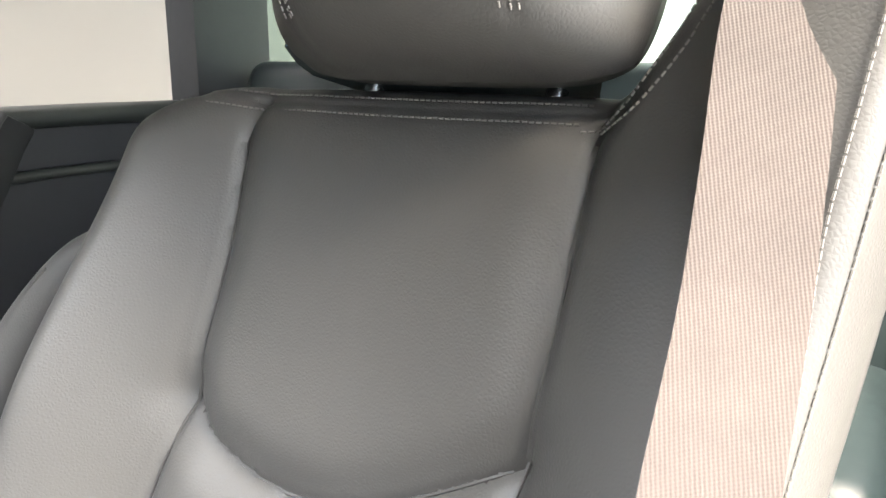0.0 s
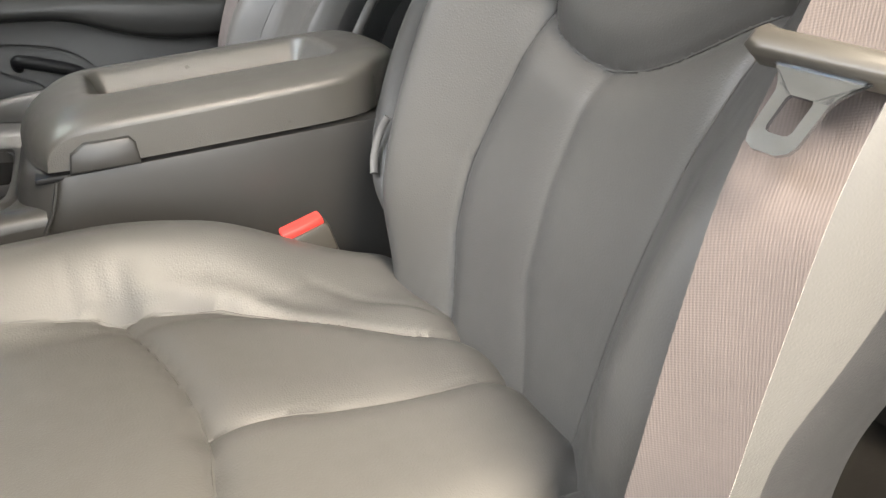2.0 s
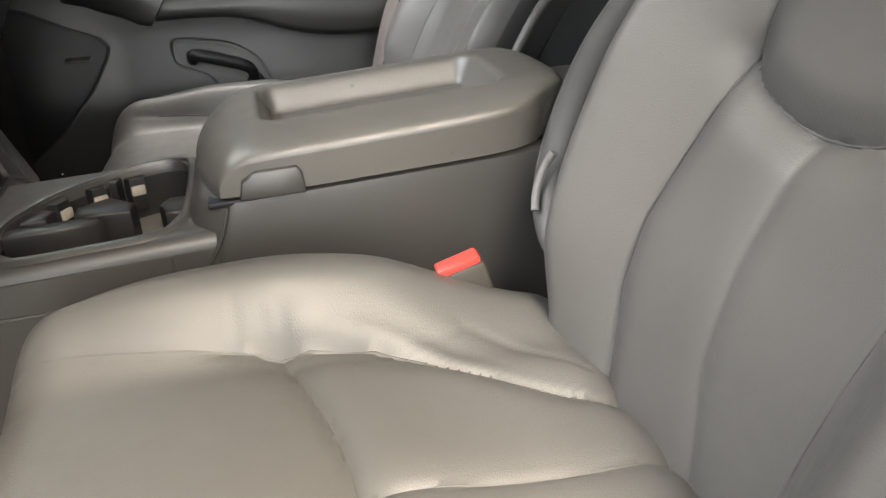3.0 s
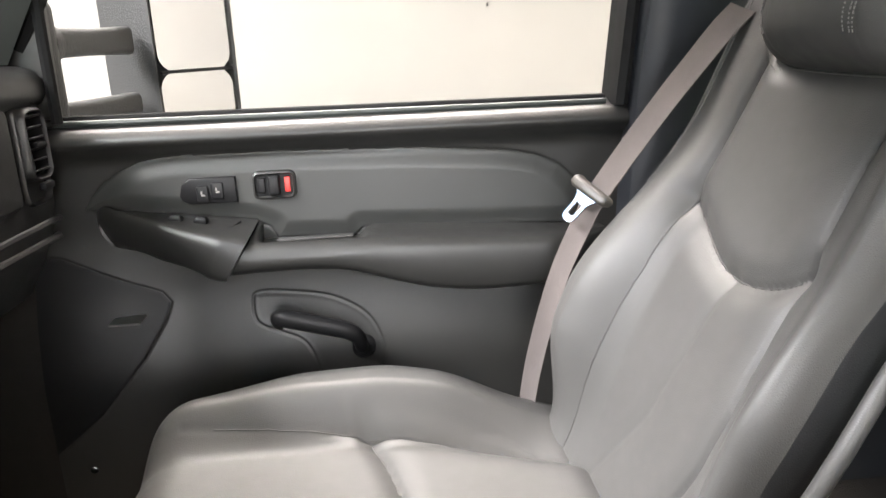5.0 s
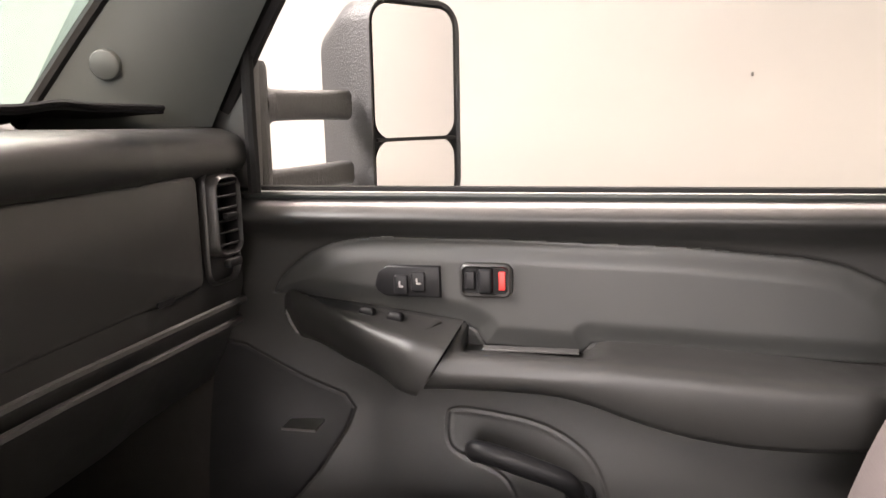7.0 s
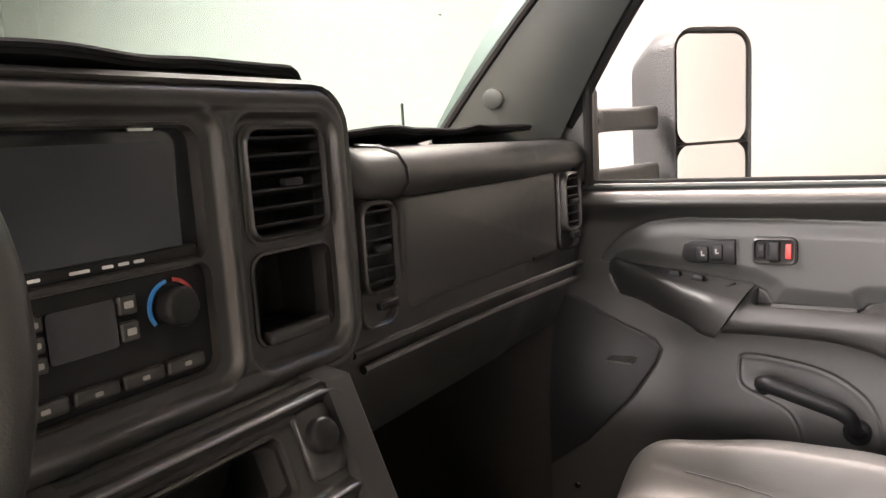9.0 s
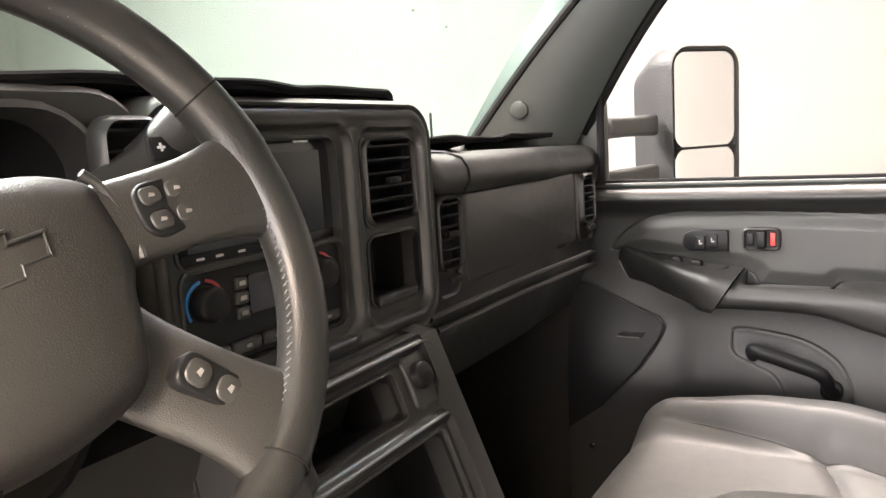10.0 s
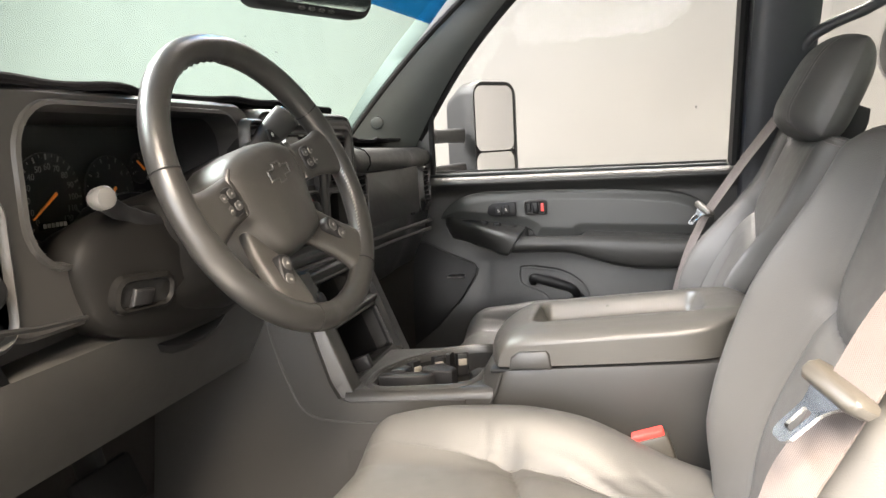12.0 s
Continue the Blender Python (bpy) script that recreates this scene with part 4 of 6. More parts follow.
def web_material():
    """Steep diagonal weave, in colour and in relief."""
    nt = WEB.node_tree
    b = nt.nodes["Principled BSDF"]
    co = nt.nodes.new("ShaderNodeTexCoord")
    mp = nt.nodes.new("ShaderNodeMapping")
    mp.inputs["Rotation"].default_value = (0, radians(-16), 0)
    w = nt.nodes.new("ShaderNodeTexWave")
    w.inputs["Scale"].default_value = 235
    w.inputs["Distortion"].default_value = 1.2
    w.inputs["Detail"].default_value = 2
    w.inputs["Detail Scale"].default_value = 3
    w2_ = nt.nodes.new("ShaderNodeTexWave")
    w2_.bands_direction = "Z"
    w2_.inputs["Scale"].default_value = 260
    w2_.inputs["Distortion"].default_value = 0.8
    mul = nt.nodes.new("ShaderNodeMath")
    mul.operation = "MULTIPLY_ADD"
    mul.inputs[1].default_value = 0.25
    bump = nt.nodes.new("ShaderNodeBump")
    bump.inputs["Strength"].default_value = 0.22
    bump.inputs["Distance"].default_value = 0.0006
    old = b.inputs["Base Color"].links[0].from_socket
    rg = nt.nodes.new("ShaderNodeMapRange")
    rg.inputs["To Min"].default_value = 0.88
    rg.inputs["To Max"].default_value = 1.09
    sc = nt.nodes.new("ShaderNodeVectorMath")
    sc.operation = "SCALE"
    nt.links.new(co.outputs["Object"], mp.inputs["Vector"])
    nt.links.new(mp.outputs["Vector"], w.inputs["Vector"])
    nt.links.new(mp.outputs["Vector"], w2_.inputs["Vector"])
    nt.links.new(w2_.outputs["Fac"], mul.inputs[0])
    nt.links.new(w.outputs["Fac"], mul.inputs[2])
    nt.links.new(w.outputs["Fac"], rg.inputs["Value"])
    nt.links.new(old, sc.inputs[0])
    nt.links.new(rg.outputs["Result"], sc.inputs["Scale"])
    nt.links.new(sc.outputs["Vector"], b.inputs["Base Color"])
    nt.links.new(mul.outputs["Value"], bump.inputs["Height"])
    nt.links.new(bump.outputs["Normal"], b.inputs["Normal"])


web_material()


def seat_belt(s, path, tongue_i, label, fold):
    """path: points from guide to anchor; the belt lies on the outer bolster."""
    t = thing("seat_belt", path[-1], label, "seat belt", "front belts")
    pts = smooth_line(path, 8)
    sides = []
    for i in range(len(pts)):
        q = i / (len(pts) - 1)
        sides.append((1.0, 0.34 + fold * q, 0.06) if s < 0 else (0.90, 0.22, 0.28 * (1 - 0.6 * q)))
    part("webbing", ribbon(pts, sides, 0.044), WEB, t, "brown-grey woven belt webbing")
    c = Vector(path[tongue_i])
    d = (Vector(path[tongue_i + 1]) - c).normalized()
    sd = Vector((1, 0.16 + fold * 0.4, 0.10)).normalized() if s < 0 else Vector((0.78, 0.33, 0.30)).normalized()
    n = sd.cross(d).normalized()
    if n.y < 0:
        n = -n
    c = c + n * (0.008 if s < 0 else 0.012)
    d = n.cross(sd).normalized() * (1 if n.cross(sd).z < 0 else -1)
    d = (d + n * (0.30 if s < 0 else 0.22)).normalized()
    bar = [(-0.032, -0.003), (-0.034, 0.003), (-0.031, 0.007), (-0.024, 0.0085), (0.026, 0.0085), (0.032, 0.010), (0.036, 0.006), (0.036, -0.003), (0.030, -0.007), (-0.026, -0.006)]
    tg = part("tongue_cover", slab(bar, c, sd, -d, n, -0.006, 0.009, 0.004), BUCKLE, t, "grey-brown plastic latch bar")
    # steel tongue: a plate with a slot
    outer = [(-0.020, 0.006), (-0.0115, 0.016), (-0.0105, 0.041), (-0.0090, 0.045), (-0.005, 0.0475), (0.005, 0.0475), (0.0090, 0.045), (0.0105, 0.041), (0.0115, 0.016), (0.020, 0.006)]
    slot = [(-0.0048, 0.020), (-0.0056, 0.022), (-0.0054, 0.036), (-0.0046, 0.0378), (-0.003, 0.0385), (0.003, 0.0385), (0.0046, 0.0378), (0.0054, 0.036), (0.0056, 0.022), (0.0048, 0.020)]
    L = []
    for poly, dd in ((outer, 0.001), (outer, 0.004), (slot, 0.004), (slot, 0.001)):
        L.append([c + sd * a + d * b + n * dd for a, b in poly])
    v, f = loft(L, caps=(False, False), ring=True, closed=False)
    v2, f2 = slab([(-0.020, 0.004), (-0.013, 0.0155), (-0.0112, 0.020), (0.0112, 0.020), (0.013, 0.0155), (0.020, 0.004)], c, sd, d, n, 0.001, 0.004)
    part("tongue", join((v, f), (v2, f2)), METAL, tg, "plated steel belt tongue with a slot")
    return t


seat_belt(-1, [(-0.700, -0.414, 0.885), (-0.696, -0.402, 0.865), (-0.688, -0.380, 0.82), (-0.692, -0.348, 0.756), (-0.695, -0.322, 0.708), (-0.697, -0.284, 0.655), (-0.700, -0.256, 0.603), (-0.703, -0.236, 0.568), (-0.709, -0.216, 0.531), (-0.712, -0.194, 0.44), (-0.712, -0.186, 0.36), (-0.748, -0.18, 0.25), (-0.758, -0.18, 0.17)], 6,
          "brown-grey driver's seat belt hanging over the outer bolster", 0.15)
seat_belt(1, [(0.588, -0.470, 0.815), (0.594, -0.452, 0.795), (0.602, -0.425, 0.758), (0.613, -0.388, 0.706), (0.625, -0.347, 0.644), (0.632, -0.312, 0.590), (0.632, -0.292, 0.552), (0.632, -0.262, 0.483), (0.634, -0.236, 0.39), (0.638, -0.220, 0.30), (0.645, -0.21, 0.17)], 5,
          "brown-grey passenger seat belt hanging over the outer bolster", -0.15)


def belt_buckle():
    t = thing("belt_buckle", (-0.235, -0.17, 0.20), "grey belt buckle with a red release button beside the console", "buckle")
    ax = Vector((-0.10, 0.30, 0.95)).normalized()
    u = Vector((0.0, -1.0, 0.24)).normalized()
    u = (u - ax * u.dot(ax)).normalized()
    v = ax.cross(u)
    c = Vector((-0.250, -0.142, 0.388))
    M = Matrix((u, v, ax)).transposed()
    part("housing", rbox(c - ax * 0.040, (0.050, 0.024, 0.074), 0.006, M), BUCKLE, t)
    part("release_button", rbox(c - ax * 0.001, (0.043, 0.017, 0.010), 0.003, M), RED, t, "bright red release button")
    part("strap", rbox(c - ax * 0.115, (0.034, 0.008, 0.10), 0.003, M), BLACK, t)
    return t


belt_buckle()


# rear bench, mostly hidden, its shade put into the leather colour
def rear_bench():
    t = thing("rear_bench", (MID, -1.1, 0.0), "rear bench seat, its leather coloured dark for the shadow there", "bench seat")
    part("cushion", rbox((MID + 0.02, -1.08, 0.31), (1.44, 0.50, 0.14), 0.05, seg=4), LEATHER_SHADED, t)
    part("backrest", rbox((MID + 0.02, -1.35, 0.56), (1.44, 0.14, 0.50), 0.05, Matrix.Rotation(radians(12), 3, "X"), seg=4), LEATHER_SHADED, t)
    part("base", rbox((MID + 0.02, -1.10, 0.12), (1.36, 0.42, 0.24), 0.02), CARPET, t)
    part("piping", tube([(-0.75, -0.834, 0.355), (0.75, -0.834, 0.355)], 0.004, 8), LEATHER, t)
    return t


rear_bench()

# ---------- centre console ----------
def console():
    t = thing("centre_console", (MID, -0.10, 0.0), "dark grey moulded centre console with cup holders and storage bin", "console")
    # bin body: left, right and rear walls, slightly waisted
    loops = []
    for z, w, f, r in ((0.0, 0.118, 0.115, -0.47), (0.20, 0.116, 0.115, -0.47), (0.38, 0.114, 0.105, -0.465), (0.436, 0.1165, 0.096, -0.46), (0.447, 0.1150, 0.090, -0.452), (0.4515, 0.108, 0.085, -0.44)):
        pts = rrect(2 * w, f - r, 0.05, 8)
        tilt = 0.020 * sst(0.40, 0.452, z)
        loops.append([(MID + p[0], (f + r) / 2 + p[1], z + (0.062 * (0.07 - ((f + r) / 2 + p[1])) if z > 0.3 else 0)) for p in pts])
    part("bin", loft(loops), PLASTIC, t, "smooth dark console bin")
    # rear cap, a rounded hump behind the lid
    loops = []
    for q in range(9):
        a = q / 8 * math.pi / 2
        w, d = 0.112 * (0.55 + 0.45 * math.cos(a)), 0.085 * (0.45 + 0.55 * math.cos(a))
        loops.append([(MID + 0.02 + p[0], -0.375 + p[1], 0.462 + 0.040 * math.sin(a)) for p in rrect(2 * w, 2 * d, 0.05, 8)])
    part("rear_cap", loft(loops), PLASTIC, t, "rounded hinge cap")
    # lid with a sunken tray
    U, V = pad_grid(190, 230, 0.85)
    W, L = 0.121, 0.196
    A = U * W * np.where(V > 0, np.sqrt(1 - 0.13 * V ** 4), np.sqrt(1 - 0.42 * V ** 6))
    B = V * L * np.where(V > 0, np.sqrt(1 - 0.22 * U * U), np.sqrt(1 - 0.40 * U ** 4)) - 0.108
    H = 0.508 - 0.085 * (B - 0.02) + 0.004 * np.cos(A / W * 1.5)
    tx, ty = A + 0.004, B + 0.104
    rc = 0.020
    qx, qy = np.abs(tx) - (0.064 - rc), np.abs(ty) - (0.122 - rc)
    sd = np.hypot(np.maximum(qx, 0), np.maximum(qy, 0)) + np.minimum(np.maximum(qx, qy), 0) - rc
    H = H - 0.030 * sst(0.003, -0.014, sd) - 0.004 * sst(0.008, 0.0, np.abs(sd)) * 0.5
    du, dv = (1 - np.abs(U)) * W, (1 - np.abs(V)) * L
    qu = np.clip(1 - du / 0.020, 0, 1)
    fu = 0.013 * (1 - np.sqrt(1 - qu ** 2)) + 0.008 * sst(0.050, 0.0, du)
    run = np.where(V > 0, 0.078, 0.045)
    qv = np.clip(1 - dv / run, 0, 1)
    fv = np.where(V > 0, 0.044, 0.026) * (1 - np.sqrt(1 - qv ** 2.2))
    H = H - np.hypot(fu, fv)
    H = np.maximum(H, 0.4585 - 0.064 * (B - 0.05))
    P = np.stack([MID + A, B, H], -1)
    rim = np.concatenate([P[:, 0], P[-1, 1:], P[::-1, -1][1:], P[0, ::-1][1:-1]])
    low = rim.copy()
    low[:, 2] = 0.4545 - 0.064 * (low[:, 1] - 0.05)
    inn = low.copy()
    inn[:, 0] = MID + (inn[:, 0] - MID) * 0.93
    lid = part("lid", join(sheet(P), loft([rim, low, inn], caps=(False, True))), PLASTIC_LID, t, "lighter grey console lid with a sunken tray")
    # finger latch on the near side
    nose = [(-0.030, -0.013), (-0.027, 0.004), (-0.014, 0.013), (0.024, 0.014), (0.029, 0.008), (0.031, -0.013)]
    part("latch", slab(nose, (MID - 0.1215, 0.018, 0.4665), (0, -1, 0.03), (0, 0, 1), (-1, 0, 0), -0.012, 0.0035, 0.002), PLASTIC, lid, "dark finger latch")
    # black strip for the shade in the gap between lid and bin
    part("lid_gap", rbox((MID, -0.108, 0.4545), (0.226, 0.372, 0.006), 0.002, Matrix.Rotation(-0.045, 3, "X")), BLACK, t)

    # forward tray with cup wells
    x0, x1 = MID - 0.114, MID + 0.136
    ys = np.linspace(0.31, 0.075, 240)
    xs = np.linspace(x0, x1, 240)
    Xg, Yg = np.meshgrid(xs, ys, indexing="ij")
    Zg = 0.420 - 0.06 * (Yg - 0.09) + 0 * Xg
    outline = [(MID + a, b) for a, b in ((-0.045, 0.106), (-0.090, 0.124), (-0.098, 0.19), (-0.097, 0.255), (-0.07, 0.280), (-0.01, 0.284), (0.036, 0.266), (0.074, 0.238), (0.103, 0.198), (0.122, 0.150), (0.120, 0.116), (0.09, 0.104))]
    dw = seg_dist(Xg, Yg, outline + outline[:1])
    mw = inside(Xg, Yg, outline)
    edge = np.minimum(Xg - x0, x1 - Xg)
    Zg = Zg - 0.016 * (1 - np.sqrt(np.clip(1 - np.clip(1 - edge / 0.016, 0, 1) ** 2, 0, 1)))
    P = np.stack([Xg, Yg, Zg], -1)
    ct = part("cup_tray", sheet(P, ~(mw & (dw > 0.002))[:-1, :-1]), PLASTIC, t, "moulded cup-holder tray")
    line = smooth_line([(a, b, 0) for a, b in outline], 5, True)
    mid = sum(line, Vector((0, 0, 0))) / len(line)

    def ring_at(off, dz):
        out = []
        for k, p in enumerate(line):
            g = (line[(k + 1) % len(line)] - line[k - 1]).normalized()
            nn = Vector((g.y, -g.x, 0))
            if nn.dot(p - mid) < 0:
                nn = -nn
            q = p + nn * off
            out.append((q.x, q.y, 0.420 - 0.06 * (q.y - 0.09) + dz))
        return out
    part("well_rim", loft([ring_at(*q) for q in ((0.010, -0.001), (0.007, 0.0025), (0.003, 0.004), (-0.001, 0.003), (-0.0035, -0.002), (-0.004, -0.012))], caps=(False, False)), PLASTIC, ct, "rounded raised rim of the wells")
    part("well_wall", loft([ring_at(-0.0038, -0.010), ring_at(-0.007, -0.062)], caps=(False, False)), RUBBER, ct, "black wall of the wells")
    part("well_floor", loft([ring_at(-0.006, -0.060), ring_at(-0.006, -0.063)]), WELL_FLOOR, ct, "worn grey floor of the wells")
    for xx, sg in ((x0, -1), (x1, 1)):
        e = P[0 if sg < 0 else -1]
        part("tray_side", loft([[Vector(p) for p in e], [Vector((p[0] + sg * 0.003, p[1], 0.30)) for p in e], [Vector((p[0] - sg * 0.005, p[1], 0.0)) for p in e]], closed=False), PLASTIC, ct)
    # rubber fingers that grip the cups
    def finger(x, y, dx, dy, w=0.030, h=0.030, pale=True):
        d = Vector((dx, dy, 0)).normalized()
        sd_ = Vector((-d.y, d.x, 0))
        c = Vector((MID + x, y, 0.400))
        prof = [(-w / 2, 0.0), (w / 2, 0.0), (w * 0.35, 0.012), (-w * 0.35, 0.012)]
        g = loft([[c + sd_ * a + d * b + Z * (-h) for a, b in prof], [c + sd_ * a + d * b + Z * 0.004 for a, b in prof], [c + sd_ * a * 0.9 + d * (b * 0.8 + 0.001) + Z * 0.008 for a, b in prof]])
        f = part("finger", g, BLACK, ct, "black rubber cup finger")
        if pale:
            part("finger_pad", rbox(c + d * 0.013 + Z * -0.006, (0.016, 0.005, 0.012), 0.002, Matrix((sd_, d, Z)).transposed()), TABS, f, "pale rubber grip pad")
    finger(0.054, 0.248, -0.5, -0.85, 0.026)
    finger(0.088, 0.212, -0.85, -0.5, 0.022)
    finger(0.110, 0.172, -0.92, -0.35, 0.024)
    finger(-0.06, 0.110, 0.2, 1, 0.026, pale=False)

    def block(name, pts, top, label, drop=0.004):
        """An upright moulded block on the well floor, its top eased."""
        c = np.mean(np.array(pts), 0)
        loops = []
        for f, z in ((1.0, 0.350), (1.0, top - drop), (0.93, top - 0.3 * drop), (0.80, top)):
            loops.append([(MID + c[0] + (a - c[0]) * f, c[1] + (b - c[1]) * f, z) for a, b in pts])
        part(name, loft(loops), BLACK, ct, label)
    block("divider", [(0.010, 0.222), (0.008, 0.166), (0.030, 0.162), (0.056, 0.192), (0.034, 0.224)], 0.406, "black divider block between the wells")
    block("rear_block", [(-0.005, 0.106), (0.042, 0.104), (0.040, 0.128), (0.020, 0.138), (-0.002, 0.130)], 0.404, "black block at the rear of the wells")
    block("front_block", [(0.010, 0.282), (0.046, 0.262), (0.040, 0.246), (0.014, 0.250)], 0.404, "black block at the front of the wells")
    block("partition", [(-0.034, 0.284), (-0.014, 0.284), (-0.006, 0.235), (-0.004, 0.196), (-0.012, 0.190), (-0.020, 0.196), (-0.028, 0.235)], 0.408, "black partition beside the wells")
    block("rib", [(0.112, 0.202), (0.088, 0.196), (0.086, 0.188), (0.118, 0.182)], 0.410, "black rib on the far wall of the wells")
    return t


console()


# ---------- lower centre stack ----------
def lower_stack():
    t = thing("lower_stack", (MID, 0.42, 0.0), "dark grey lower dash tower with ashtray, sockets and open cubby", "console")
    a, b = Vector((0, 0.300, 0.395)), Vector((0, 0.378, 0.590))
    v = (b - a).normalized()
    n = Vector((0, -v.z, v.y))
    L = (b - a).length
    c = Vector((-0.030, 0, 0)) + (a + b) / 2
    W = 0.285
    # body behind the face
    out = rrect(W, L, 0.030, 8)
    cub = (0.006, -0.042, 0.196, 0.088)
    ash = (-0.020, 0.055, 0.150, 0.052)
    part("face", moulded_face(c, X, v, n, W, L, 0.030, [(0.0, 0.055, 0.250, 0.074, 0.014), (0.006, -0.044, 0.224, 0.106, 0.014)], [(h[0], h[1], h[2] - 0.004, h[3] - 0.004, 0.007) for h in (cub, ash)]), PLASTIC, t)
    part("rim", ring_frame(W - 0.006, L - 0.006, 0.028, 0.010, c, X, v, n, -0.05, 0.002, -0.004), PLASTIC, t, "rounded raised rim")
    for h, nm in ((cub, "cubby"), (ash, "ashtray_slot")):
        o = c + X * h[0] + v * h[1]
        o = o - n * 0.006
        fr = part(nm, ring_frame(h[2] - 0.006, h[3] - 0.006, 0.007, 0.006, o, X, v, n, -0.004, 0.003, -0.030), PLASTIC, t, "dark recess frame")
        r1 = rrect(h[2] - 0.006, h[3] - 0.006, 0.008)
        part("recess", loft([place(r1, o, X, v, n, -0.002), place(r1, o, X, v, n, -0.09)], caps=(False, True)), BLACK, fr, "black recess")
    # sockets
    for x, z in ((0.092, 0.060), (-0.112, 0.050)):
        o = c + X * x + v * z - n * 0.005
        so = part("socket_plate", slab(rrect(0.040, 0.060, 0.008), o, X, v, n, -0.002, 0.004, 0.002), PLASTIC, t, "socket plate")
        cap = [(0.0155 * math.cos(q), 0.0155 * math.sin(q)) for q in [2 * math.pi * i / 24 for i in range(24)]]
        part("socket_cap", slab(cap, o + v * 0.004, X, v, n, 0, 0.014, 0.004), BLACK, so, "round black socket cover")
    o = c + X * -0.068 + v * -0.072
    usb = part("usb_plug", rbox(o + n * 0.004, (0.014, 0.024, 0.030), 0.003, Matrix((X, v, n)).transposed()), BLACK, t, "small plug in the cubby")
    part("plug_shell", rbox(o + n * 0.012 + X * 0.004, (0.007, 0.018, 0.012), 0.001, Matrix((X, v, n)).transposed()), METAL, usb, "bright metal plug shell")
    # flanks of the tower and console front
    for s, x in ((-1, c.x - W / 2), (1, c.x + W / 2)):
        pts = [(0.285, 0.0), (0.292, 0.395), (0.372, 0.590), (0.60, 0.62), (0.72, 0.0)]
        part("flank", slab(pts, (x, 0, 0), Y, Z, (s, 0, 0), -0.03, 0.004, 0.004), PLASTIC, t, "plain dark side panel")
    part("seam", tube(smooth_line([(-0.1875, 0.440, 0.60), (-0.1875, 0.425, 0.50), (-0.1875, 0.400, 0.42), (-0.1875, 0.375, 0.375), (-0.1875, 0.33, 0.362), (-0.1875, 0.24, 0.362), (-0.1875, 0.15, 0.366), (-0.1880, 0.098, 0.378), (-0.1885, 0.072, 0.412), (-0.1885, 0.060, 0.446)], 6), 0.0018, 6), PLASTIC_DOOR, t, "joint line of the side panel")
    part("side_skin", slab([(0.116, 0.0), (0.116, 0.402), (0.20, 0.398), (0.300, 0.392), (0.318, 0.396), (0.332, 0.420), (0.356, 0.50), (0.378, 0.575), (0.43, 0.60), (0.62, 0.60), (0.70, 0.0)], (-0.1865, 0, 0), Y, Z, (-1, 0, 0), -0.016, 0.0, 0.003), PLASTIC, t, "plain dark console side")
    return t


lower_stack()


# ---------- dashboard ----------
FACE_Y = 0.402


